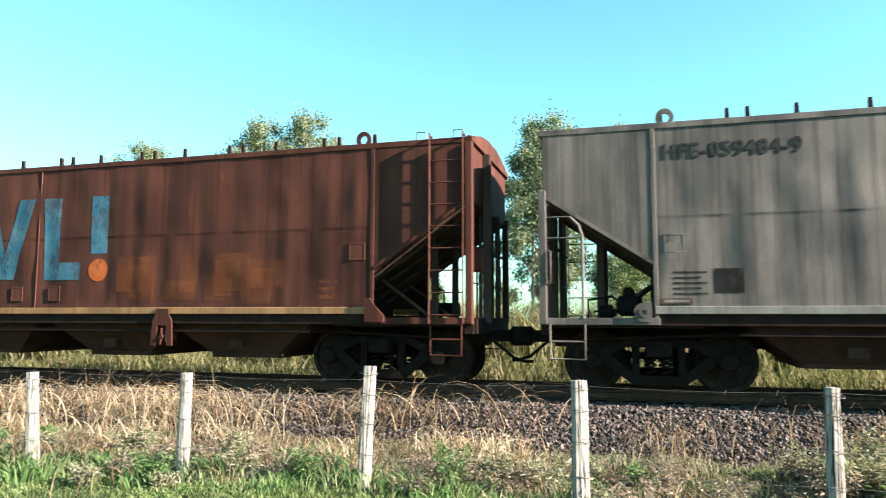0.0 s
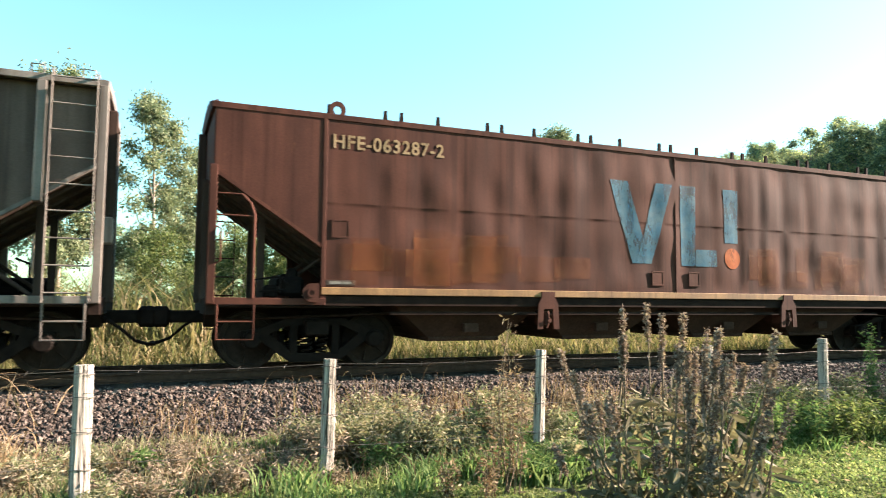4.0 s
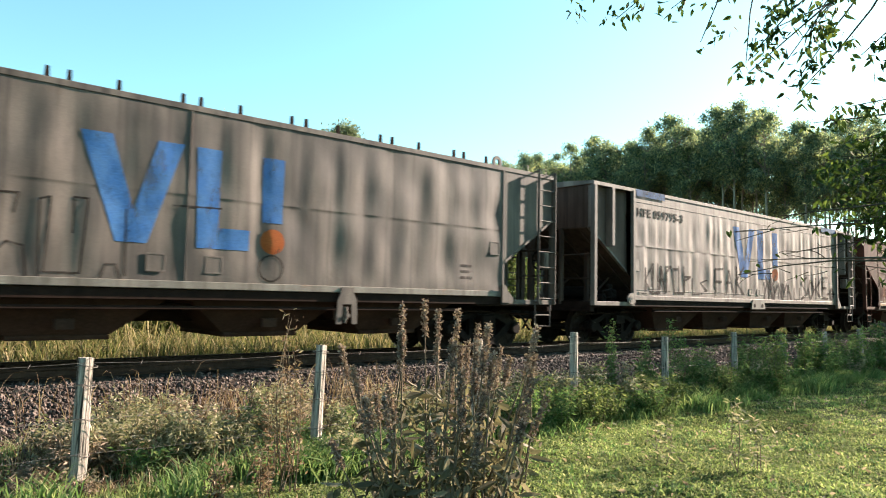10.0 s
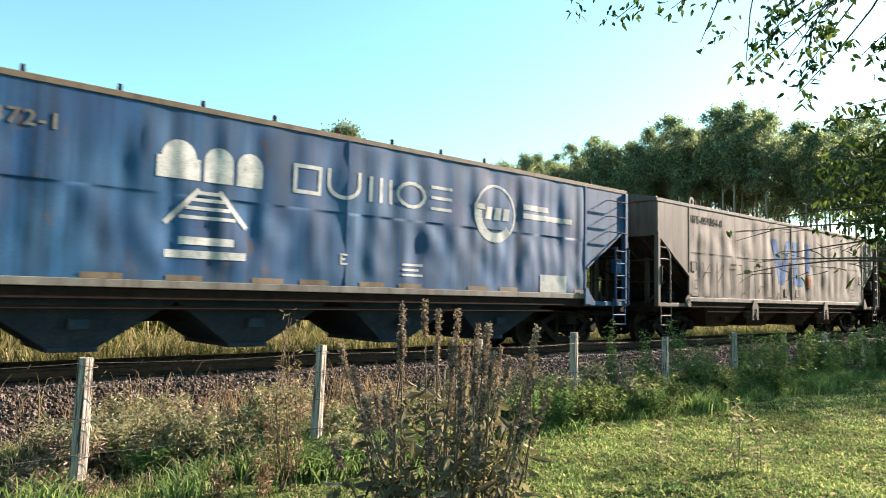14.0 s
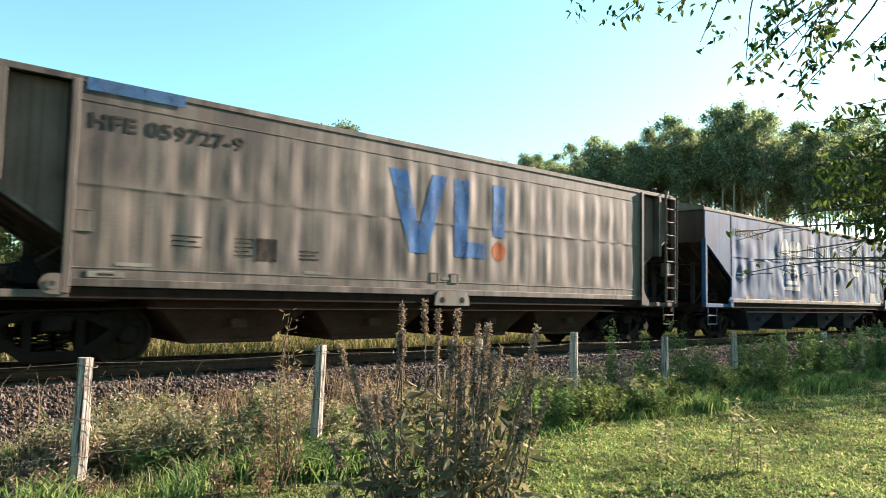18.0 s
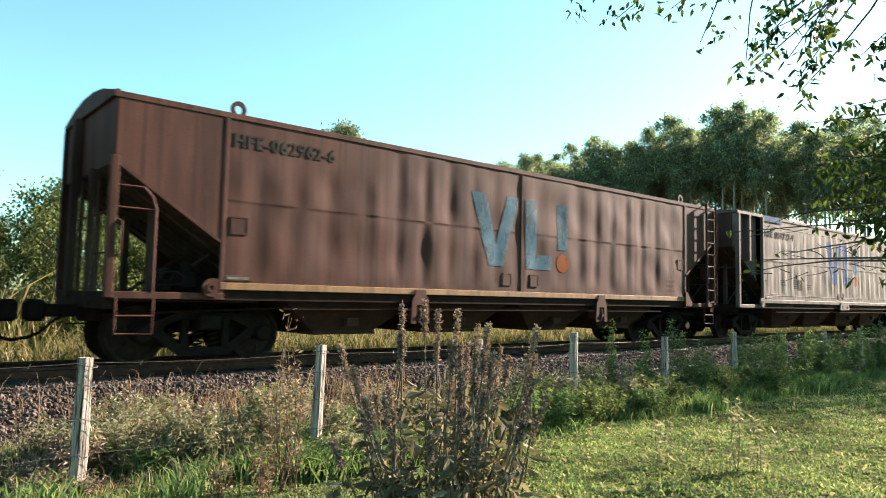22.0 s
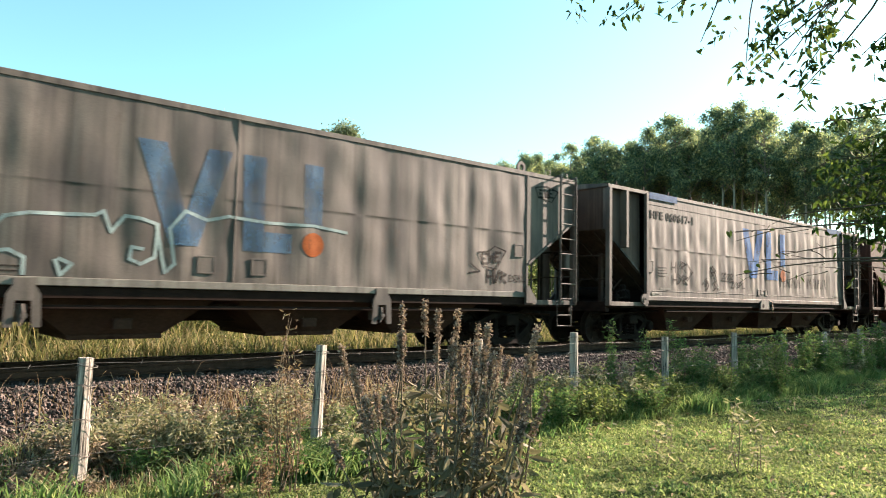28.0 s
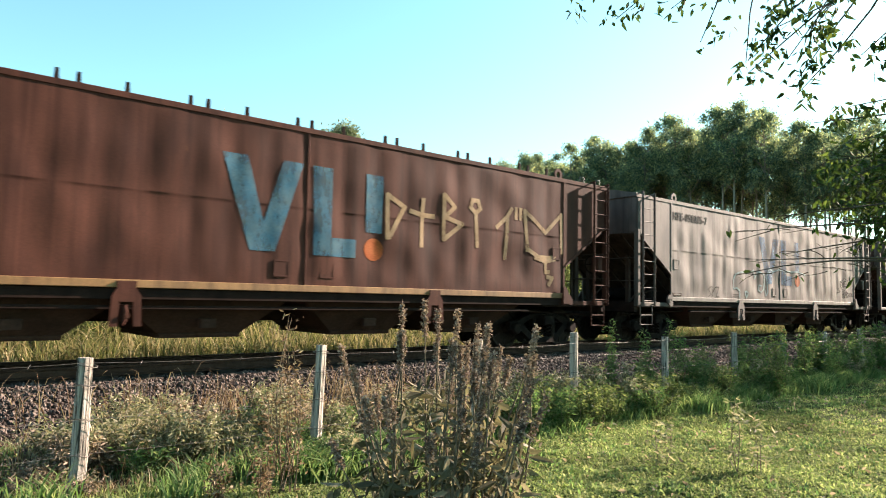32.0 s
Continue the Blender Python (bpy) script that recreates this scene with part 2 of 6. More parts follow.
M_DOT = worn("orange_paint", (0.26, 0.060, 0.015), (0.32, 0.090, 0.028), 0.66, 3)
M_ROOFBLUE = worn("flaking_blue_paint", (0.030, 0.085, 0.190), (0.060, 0.120, 0.210), 0.6, 1.6)
M_SPRAY = worn("black_spray_paint", (0.011, 0.010, 0.009), (0.026, 0.023, 0.020), 0.58, 4)
M_FAINT = worn("faint_white_spray_paint", (0.24, 0.23, 0.21), (0.34, 0.33, 0.31), 0.56, 4, 0.55)
M_CREAM = worn("cream_spray_paint", (0.24, 0.155, 0.082), (0.31, 0.21, 0.125), 0.66, 5)
M_TEAL = worn("pale_teal_spray_paint", (0.19, 0.25, 0.245), (0.26, 0.31, 0.30), 0.68, 5)
M_ORANGERUST = worn("orange_rust_film", (0.135, 0.042, 0.017), (0.195, 0.070, 0.028), 0.54, 2.2, 0.40)
M_RAIL = plain("rusty_rail_steel", (0.0450, 0.0245, 0.0175), (0.0720, 0.0410, 0.0290), 12, 0.7, 0.2)
M_SLEEPER = plain("dark_old_sleeper_wood", (0.035, 0.028, 0.022), (0.07, 0.055, 0.042), 6, 0.9, stretch=(4, 0.4, 4))
M_BALLAST = plain("reddish_brown_ballast_bed", (0.0375, 0.0270, 0.0218), (0.0825, 0.0622, 0.0510), 14, 0.95, bumpy=0.8, dist=0.03)
M_POST, nt_, b_ = material("weathered_grey_post_wood", 0.9, 0.0, 0.08)
grain_ = noise_node(nt_, 3.0, 6, (16, 16, 0.7), True, 0.65)
nt_.links.new(ramp(nt_, grain_, [(0.38, (0.036, 0.029, 0.024)), (0.46, (0.225, 0.197, 0.168)), (0.66, (0.43, 0.385, 0.335))]), b_.inputs["Base Color"])
bump(nt_, b_, grain_, 0.9, 0.02)
M_WIRE = plain("old_galvanised_fence_wire", (0.085, 0.073, 0.064), (0.17, 0.15, 0.135), 20, 0.5, 0.4)
M_BARK = plain("pale_eucalyptus_bark", (0.16, 0.13, 0.10), (0.34, 0.29, 0.23), 2, 0.9, stretch=(3, 3, 0.5))
M_TWIG = plain("dark_twig_bark", (0.045, 0.036, 0.027), (0.09, 0.073, 0.055), 14, 0.9)
M_STEM = plain("dry_shrub_stem", (0.10, 0.075, 0.05), (0.17, 0.13, 0.09), 10, 0.9)

M_LAWN = leafy("lawn_blades", (0.074, 0.116, 0.040), (0.184, 0.240, 0.088), (0.305, 0.312, 0.162), 0.5, 0.85, 0.48, 1.34)
M_GREEN = leafy("green_grass_blades", (0.055, 0.112, 0.040), (0.115, 0.190, 0.068), (0.225, 0.268, 0.120), 0.45, 0.8)
M_DRY = leafy("dry_grass_blades", (0.100, 0.060, 0.036), (0.195, 0.134, 0.084), (0.370, 0.290, 0.200), 0.3, 0.85)
M_STRAW = leafy("pale_straw", (0.190, 0.130, 0.078), (0.320, 0.240, 0.155), (0.480, 0.395, 0.285), 0.35, 0.8)
M_WEED = leafy("dull_weed_leaves", (0.115, 0.132, 0.068), (0.215, 0.212, 0.130), (0.420, 0.360, 0.260), 0.4)
M_DEAD = leafy("dead_weed_leaves", (0.125, 0.102, 0.074), (0.235, 0.182, 0.136), (0.410, 0.315, 0.245), 0.35)
M_FARGRASS = leafy("yellow_green_tall_grass", (0.070, 0.090, 0.034), (0.165, 0.160, 0.070), (0.340, 0.265, 0.165), 0.4, 0.8)
# Tones lifted and turned bluer: the plantation's haze, put into the leaf colour.
M_EUCA = leafy("haze_toned_eucalyptus_leaves", (0.080, 0.126, 0.100), (0.168, 0.226, 0.155), (0.430, 0.455, 0.230), 0.50)
M_EUCAP = leafy("pale_eucalyptus_leaves", (0.095, 0.125, 0.075), (0.170, 0.205, 0.125), (0.290, 0.310, 0.190), 0.4)
M_BUSH = leafy("bush_leaves", (0.048, 0.074, 0.028), (0.102, 0.136, 0.048), (0.210, 0.228, 0.098), 0.45)
# Shade and sun put into leaf colour: dark main leaves, brighter lit copy.
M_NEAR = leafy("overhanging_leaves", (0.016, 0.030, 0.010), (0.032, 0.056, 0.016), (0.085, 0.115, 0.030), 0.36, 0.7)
M_NEARLIT = leafy("lit_low_branch_leaves", (0.020, 0.036, 0.010), (0.045, 0.075, 0.018), (0.120, 0.160, 0.040), 0.45, 0.7)
M_SHRUB = leafy("shrub_leaves", (0.085, 0.076, 0.048), (0.155, 0.136, 0.088), (0.300, 0.250, 0.178), 0.42)
M_SPIKE = leafy("dry_flower_spikes", (0.145, 0.102, 0.082), (0.230, 0.168, 0.138), (0.380, 0.300, 0.250), 0.3, 0.9)

# ground: grass soil with bare earth and straw
M_SOIL, nt_, b_ = material("grassy_soil", 0.95, 0.0, 0.03)
patch_ = ramp(nt_, noise_node(nt_, 0.55, 5), [(0.35, (0.036, 0.035, 0.020)), (0.52, (0.062, 0.048, 0.032)), (0.70, (0.105, 0.074, 0.052))])
tc_ = nt_.nodes.new("ShaderNodeTexCoord")
sep_ = nt_.nodes.new("ShaderNodeSeparateXYZ")
nt_.links.new(tc_.outputs["Object"], sep_.inputs[0])
mr_ = nt_.nodes.new("ShaderNodeMapRange")
mr_.inputs["From Min"].default_value, mr_.inputs["From Max"].default_value = 5.0, 6.6
nt_.links.new(sep_.outputs["Y"], mr_.inputs["Value"])
turf_ = ramp(nt_, noise_node(nt_, 1.1, 6), [(0.35, (0.026, 0.040, 0.011)), (0.58, (0.048, 0.064, 0.021)), (0.74, (0.092, 0.076, 0.044))])
patch_ = mix(nt_, mr_.outputs[0], turf_, patch_)
grit_ = ramp(nt_, noise_node(nt_, 14, 5), [(0.3, (0.65, 0.65, 0.65)), (0.7, (1.25, 1.2, 1.1))])
nt_.links.new(mix(nt_, 1.0, patch_, grit_, "MULTIPLY"), b_.inputs["Base Color"])
bump(nt_, b_, noise_node(nt_, 22, 6), 0.7, 0.03)
# single stones: each its own tone
M_STONE, nt_, b_ = material("ballast_stones", 0.9)
geo_ = nt_.nodes.new("ShaderNodeNewGeometry")
tone_ = ramp(nt_, geo_.outputs["Random Per Island"], [(0.0, (0.022, 0.015, 0.0125)), (0.55, (0.066, 0.047, 0.039)), (1.0, (0.160, 0.124, 0.105))])
nt_.links.new(tone_, b_.inputs["Base Color"])
bump(nt_, b_, noise_node(nt_, 60, 4), 0.4, 0.01)

# ---- track and ground ----
TRACK_Y, SIDE = 10.9, 1.4          # middle of the track; half the width of a wagon
rng = np.random.default_rng(7)


def ground_z(x, y):
    """Height of the ground: a meadow, a low bank to the ballast, level beyond it."""
    x, y = np.asarray(x, float), np.asarray(y, float)
    s = np.clip((y - 7.6) / 1.0, 0, 1)
    s2 = np.clip((y - 12.7) / 1.2, 0, 1)
    z = -0.66 + 0.32 * s2 * s2 * (3 - 2 * s2)
    z = z + 0.05 * np.sin(x * 0.9 + y * 0.7) * np.sin(y * 1.1 - x * 0.35) * (1 - s)
    far = np.clip((np.hypot(x, y) - 25) / 120, 0, 1)
    return z + far * 0.6 * np.sin(x * 0.021 + 1.0) * np.cos(y * 0.017)


def axis_steps(a, b, lo, hi, fine, coarse):
    near = np.arange(a, b + 1e-6, fine)
    left = a - np.cumsum(np.geomspace(fine, coarse, 40))
    right = b + np.cumsum(np.geomspace(fine, coarse, 40))
    return np.unique(np.concatenate([[lo, hi], left[left > lo], near, right[right < hi]]))


gx, gy = axis_steps(-14, 34, -2500, 2500, 0.35, 160), axis_steps(-6, 20, -2500, 2500, 0.25, 160)
GX, GY = np.meshgrid(gx, gy)
gv = np.stack([GX.ravel(), GY.ravel(), ground_z(GX, GY).ravel()], 1)
ii = (np.arange(len(gy) - 1)[:, None] * len(gx) + np.arange(len(gx) - 1)[None]).ravel()
ground = new("ground", raw_mesh("ground", gv, np.stack([ii, ii + 1, ii + len(gx) + 1, ii + len(gx)], 1), np.zeros((0, 3), int), M_SOIL, True))
tagged(ground, "uneven meadow soil with grass, straw and bare earth", "ground", kind="structure")

bed = Build()
bed.across([(8.75, -0.62), (9.75, -0.20), (12.05, -0.20), (13.1, -0.60), (13.1, -0.9), (8.75, -0.9)], -220, 260)
ballast = tagged(new("ballast_bed", bed.mesh("ballast_bed", M_BALLAST)), "low bank of reddish-brown crushed stone under the track", "ballast", kind="structure")


def stones():
    """Loose crushed stones on the near face of the bank."""
    n = 76000
    x = np.concatenate([rng.uniform(-9, 14, n * 3 // 4), rng.uniform(14, 30, n - n * 3 // 4)])
    y = 8.2 + 2.1 * rng.random(n) ** 1.1
    t = np.clip((y - 8.75) / 1.0, 0, 1)
    z = np.where(y < 8.75, ground_z(x, y), -0.62 + 0.42 * t) + rng.uniform(-0.01, 0.03, n)
    r = rng.uniform(0.012, 0.036, n)
    base = np.array([[1, 0, 0], [-1, 0, 0], [0, 1, 0], [0, -1, 0], [0, 0, 1], [0, 0, -1]], float)
    v = base[None] * r[:, None, None] * rng.uniform(0.6, 1.35, (n, 6, 1))
    a = rng.uniform(0, 6.28, n)
    ca, sa = np.cos(a)[:, None], np.sin(a)[:, None]
    b = rng.uniform(0, 6.28, n)
    cb, sb = np.cos(b)[:, None], np.sin(b)[:, None]
    v = np.stack([v[..., 0] * ca - v[..., 1] * sa, v[..., 0] * sa + v[..., 1] * ca, v[..., 2]], 2)
    v = np.stack([v[..., 0] * cb - v[..., 2] * sb, v[..., 1], v[..., 0] * sb + v[..., 2] * cb], 2)
    v += np.stack([x, y, z], 1)[:, None]
    tri = np.array([[0, 2, 4], [2, 1, 4], [1, 3, 4], [3, 0, 4], [2, 0, 5], [1, 2, 5], [3, 1, 5], [0, 3, 5]])
    t = (np.arange(n)[:, None, None] * 6 + tri[None]).reshape(-1, 3)
    return raw_mesh("ballast_stone", v.reshape(-1, 3), np.zeros((0, 4), int), t, M_STONE)


tagged(new("ballast_stones", stones()), "loose angular crushed stones on the track bank", "gravel", kind="stuff")

RAIL_PROFILE = [(-0.055, -0.14), (0.055, -0.14), (0.055, -0.128), (0.010, -0.112), (0.008, -0.04), (0.033, -0.03), (0.033, -0.004), (0.026, 0.0), (-0.026, 0.0), (-0.033, -0.004), (-0.033, -0.03), (-0.008, -0.04), (-0.010, -0.112), (-0.055, -0.128)]
for dy in (-0.52, 0.52):
    r_ = Build().across([(TRACK_Y + dy + y, z) for y, z in RAIL_PROFILE], -220, 260)
    tagged(new("rail", r_.mesh("rail", M_RAIL)), "rusty dark steel rail of the railway track", "rail", "rails of the track", "structure")
sleeper_me = Build().box(-0.11, 0.11, -1.0, 1.0, -0.30, -0.145, 0.012).mesh("sleeper", M_SLEEPER)
for k in range(90):
    ob = new("sleeper", sleeper_me)
    ob.matrix_basis = pose(-16 + k * 0.6 + random.uniform(-0.02, 0.02), TRACK_Y + random.uniform(-0.02, 0.02), 0, 0, 0, random.uniform(-0.8, 0.8))
    tagged(ob, "dark old wooden sleeper set in the ballast", "sleeper", "sleepers of the track", "structure")


# ---- wagons ----
def wave(u, z, seed, amp):
    """How far the dented side sheet stands out at u along the wagon and height z."""
    if u < -6.2 or u > 6.2:
        return 0.0
    lower = z < 2.38
    framed = amp == 0.015
    if framed:            # flat bands along the top and the bottom
        a = (z - 1.33) / 1.05 if lower else (z - 2.39) / 1.06
        prof = max(0.0, math.sin(math.pi * min(max(a, 0.0), 1.0))) ** 0.5
    else:                 # two rows of bulging panels
        a = 0.84 * min(max((z - 1.19) / 1.19, 0.0), 1.0) if lower else 0.16 + 0.84 * min(max((z - 2.38) / 1.22, 0.0), 1.0)
        prof = max(0.0, math.sin(math.pi * a)) ** 0.6
    ph = seed * 1.7 + 0.55 * math.sin(u * 1.31 + seed * 2.1) + (0.35 * math.sin(u * 2.3 + seed) if lower else 0.0)
    w = math.sin(2 * math.pi * u / 0.62 + ph)
    if framed:            # uneven bulges, steeper on one flank
        th = 2 * math.pi * u / 0.53 + ph + 0.7 * math.sin(u * 1.9 + seed * 1.3) + 0.4 * noise.noise((u * 1.5, z * 1.2, seed))
        w = -(math.sin(th) + 0.28 * math.sin(2 * th)) * (0.55 + 0.8 * abs(noise.noise((u * 1.1 + seed, z * 0.8, 2.0 + seed))))
    w += 0.35 * math.sin(2 * math.pi * u / 0.31 + ph * 2.0 + 1.0) * (0.5 + 0.5 * math.sin(u * 0.9 + seed * 3.3))
    dent = noise.noise((u * 1.25 + seed * 9.0, z * 1.5, seed * 3.0))
    dent2 = noise.noise((u * 3.1 + seed * 5.0, z * 2.4, seed * 7.0))
    edge = min(1.0, (6.2 - abs(u)) / 0.25)
    if u < -3.2 and z > 2.9:      # flatter where the number stands
        edge *= 0.3
    return edge * prof * (amp * (0.95 if framed else 0.72) * w * (0.72 + 0.5 * noise.noise((u * 0.6, seed, 4.0))) + (0.017 if framed else 0.032) * dent + (0.026 if amp == 0.016 and lower else 0.008) * dent2)


def sheet(seed, amp, e=0.0):
    """The big dented side sheet, in two rows of panels with a seam between."""
    def make():
        b = Build()
        nu, zs = (420 if amp == 0.015 else 250), [1.19, 1.24, 1.33, 1.40, 1.50, 1.64, 1.80, 1.96, 2.12, 2.24, 2.33, 2.376, 2.38, 2.40, 2.43, 2.52, 2.66, 2.82, 2.98, 3.14, 3.30, 3.44, 3.54, 3.60 + e]
        vs = []
        for z in zs:
            for i in range(nu + 1):
                u = -6.22 + 12.44 * i / nu
                groove = (0.0012 if amp == 0.015 else 0.0014) * max(0.0, 1 - (z - 2.38) / 0.25) if z >= 2.379 else 0.0      # the upper sheet laps over the lower
                vs.append((u, -SIDE - wave(u, z, seed, amp) - groove, z))
        n = nu + 1
        b.add(vs, [(j * n + i, j * n + i + 1, (j + 1) * n + i + 1, (j + 1) * n + i) for j in range(len(zs) - 1) for i in range(nu)], True)
        return b
    return make


def patch(b, q, seed, amp, off=0.005):
    """A painted four-cornered patch of (u, z) corners that follows the dented sheet."""
    (a0, a1), (b0, b1), (c0, c1), (d0, d1) = q
    w = max(math.hypot(b0 - a0, b1 - a1), math.hypot(c0 - d0, c1 - d1))
    h = max(math.hypot(d0 - a0, d1 - a1), math.hypot(c0 - b0, c1 - b1))
    nu, nv = max(1, int(w / 0.05)), max(1, int(h / 0.06))
    vs = []
    for j in range(nv + 1):
        for i in range(nu + 1):
            s, t = i / nu, j / nv
            u = (a0 * (1 - s) + b0 * s) * (1 - t) + (d0 * (1 - s) + c0 * s) * t
            z = (a1 * (1 - s) + b1 * s) * (1 - t) + (d1 * (1 - s) + c1 * s) * t
            vs.append((u, -SIDE - wave(u, z, seed, amp) - off, z))
    n = nu + 1
    b.add(vs, [(j * n + i, j * n + i + 1, (j + 1) * n + i + 1, (j + 1) * n + i) for j in range(nv) for i in range(nu)], True)
    return b


def disc(b, cu, cz, r0, r1, seed, amp, a0=0.0, a1=6.2832, off=0.005):
    n = 28
    for k in range(n):
        p, q = a0 + (a1 - a0) * k / n, a0 + (a1 - a0) * (k + 1) / n
        patch(b, [(cu + r0 * math.cos(p), cz + r0 * math.sin(p)), (cu + r1 * math.cos(p), cz + r1 * math.sin(p)),
                  (cu + r1 * math.cos(q), cz + r1 * math.sin(q)), (cu + r0 * math.cos(q), cz + r0 * math.sin(q))], seed, amp, off)
    return b


def stroke(b, pts, w, seed, amp, off=0.006):
    """A painted line through (u, z) points."""
    for (u0, z0), (u1, z1) in zip(pts, pts[1:]):
        L = math.hypot(u1 - u0, z1 - z0) or 1
        du, dz = (u1 - u0) / L, (z1 - z0) / L
        px, pz = -dz * w / 2, du * w / 2
        e = w * 0.35
        u0_, z0_, u1_, z1_ = u0 - du * e, z0 - dz * e, u1 + du * e, z1 + dz * e
        patch(b, [(u0_ - px, z0_ - pz), (u1_ - px, z1_ - pz), (u1_ + px, z1_ + pz), (u0_ + px, z0_ + pz)], seed, amp, off)
    return b


TURN = pose(0, 0, 0, 0, 0, 180)
FLAT = (Matrix.Identity(4), TURN)      # every side part twice: near side and far side


def lettering(text, size, u, z, mat, parent, seed, amp, label, thick=0.006, name="number_lettering"):
    """Letters of the built-in font, laid on the near side sheet."""
    cu = bpy.data.curves.new("lettering", "FONT")
    cu.body, cu.size, cu.extrude = text, size * 0.92, thick * 0.5
    cu.offset, cu.space_character = 0.005, 1.13
    tmp = bpy.data.objects.new("lettering", cu)
    me = bpy.data.meshes.new_from_object(tmp)
    bpy.data.objects.remove(tmp)
    bpy.data.curves.remove(cu)
    for v in me.vertices:
        x, y, h = v.co
        x *= {0.015: 1.16, 0.016: 1.06}.get(amp, 0.95)
        v.co = (u + x, -SIDE - wave(u + x, z + y, seed, amp) - thick - h, z + y)
    me.materials.clear()
    me.materials.append(mat)
    ob = new(name, me)
    ob.parent = parent
    ob["label"] = label
    return ob


def wheel_profile(s):
    return [(0.0, 0.0), (0.09, 0.0), (0.10, 0.0), (0.10, s * 0.055), (0.13, s * 0.055), (0.30, s * 0.02), (0.345, s * 0.015), (0.355, s * 0.055), (0.415, s * 0.055), (0.42, s * -0.05), (0.445, s * -0.055), (0.445, s * -0.08), (0.36, s * -0.08), (0.34, s * -0.03), (0.12, s * -0.05), (0.0, s * -0.05)]


def wheelset():
    b = Build()
    b.tube([(0, -0.75, 0), (0, 0.75, 0)], 0.075, 12)
    for s in (-1, 1):
        prof = [(r, s * 0.52 + y) for r, y in wheel_profile(s)]
        b.lathe(prof, 0, 0, 30)
        for k in range(6):       # dirt-caked ribs of the wheel plate
            a = k * math.pi / 3
            c, d = math.cos(a), math.sin(a)
            b.tube([(0.13 * c, s * 0.56, 0.13 * d), (0.33 * c, s * 0.545, 0.33 * d)], 0.014, 5)
    return b


def side_frame():
    """Cast side frame of a bogie: an arch with three openings."""
    b = Build()
    b.plate([(-1.06, 0.40), (-1.06, 0.56), (-0.80, 0.60), (-0.42, 0.74), (0.42, 0.74), (0.80, 0.60), (1.06, 0.56), (1.06, 0.40), (0.80, 0.44), (0.66, 0.52), (0.40, 0.64), (-0.40, 0.64), (-0.66, 0.52), (-0.80, 0.44)], -0.06, 0.06)
    b.plate([(-0.80, 0.44), (-0.66, 0.52), (-0.30, 0.24), (0.30, 0.24), (0.66, 0.52), (0.80, 0.44), (0.36, 0.12), (-0.36, 0.12)], -0.06, 0.06)
    b.box(-0.36, -0.25, -0.065, 0.065, 0.22, 0.66)
    b.box(0.25, 0.36, -0.065, 0.065, 0.22, 0.66)
    for s in (-1, 1):
        b.lathe([(0.0, -0.14), (0.10, -0.14), (0.13, -0.11), (0.13, 0.05), (0.0, 0.05)], s * 0.9, 0.44, 16)
    return b


def spring():
    b = Build()
    pts = [(0.07 * math.cos(k * 0.7), 0.07 * math.sin(k * 0.7), 0.24 + 0.30 * k / 36) for k in range(37)]
    return b.tube(pts, 0.017, 5)


AXLES = []      # (wheelset, turn at the start), rolled in motions()


def bogie(w, cx):
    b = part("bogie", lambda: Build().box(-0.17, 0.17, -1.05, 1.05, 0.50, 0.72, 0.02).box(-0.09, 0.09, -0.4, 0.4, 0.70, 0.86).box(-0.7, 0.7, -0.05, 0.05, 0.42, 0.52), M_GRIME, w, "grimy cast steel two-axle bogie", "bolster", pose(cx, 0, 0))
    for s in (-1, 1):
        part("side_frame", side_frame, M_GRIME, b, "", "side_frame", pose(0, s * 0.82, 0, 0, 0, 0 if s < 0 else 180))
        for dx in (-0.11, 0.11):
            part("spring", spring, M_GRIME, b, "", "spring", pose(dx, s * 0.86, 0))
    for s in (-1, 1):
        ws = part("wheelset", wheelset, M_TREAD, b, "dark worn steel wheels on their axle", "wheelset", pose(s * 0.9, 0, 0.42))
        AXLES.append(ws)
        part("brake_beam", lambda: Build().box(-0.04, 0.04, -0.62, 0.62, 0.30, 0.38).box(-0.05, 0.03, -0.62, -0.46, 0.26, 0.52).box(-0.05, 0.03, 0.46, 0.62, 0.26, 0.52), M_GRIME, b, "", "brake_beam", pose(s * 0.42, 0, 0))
    return b


def roof_mesh(e, arch):
    b = Build()
    prof = [(-1.41, 3.60 + e)] + [(y, 3.66 + e + (arch + 0.03) * (1 - (y / 1.41) ** 2)) for y in (-1.41, -0.80, -0.30, 0.30, 0.80, 1.41)] + [(1.41, 3.60 + e)]
    return b.across(prof, -7.76, 7.76)


def end_panel(e, arch):
    prof = [(-1.38, 2.72), (1.38, 2.72), (1.38, 3.64 + e)] + [(y, 3.675 + e + arch * (1 - (y / 1.43) ** 2)) for y in (1.36, 0.80, 0.30, -0.30, -0.80, -1.36)] + [(-1.38, 3.64 + e)]
    return Build().across(prof, -7.71, -7.67)


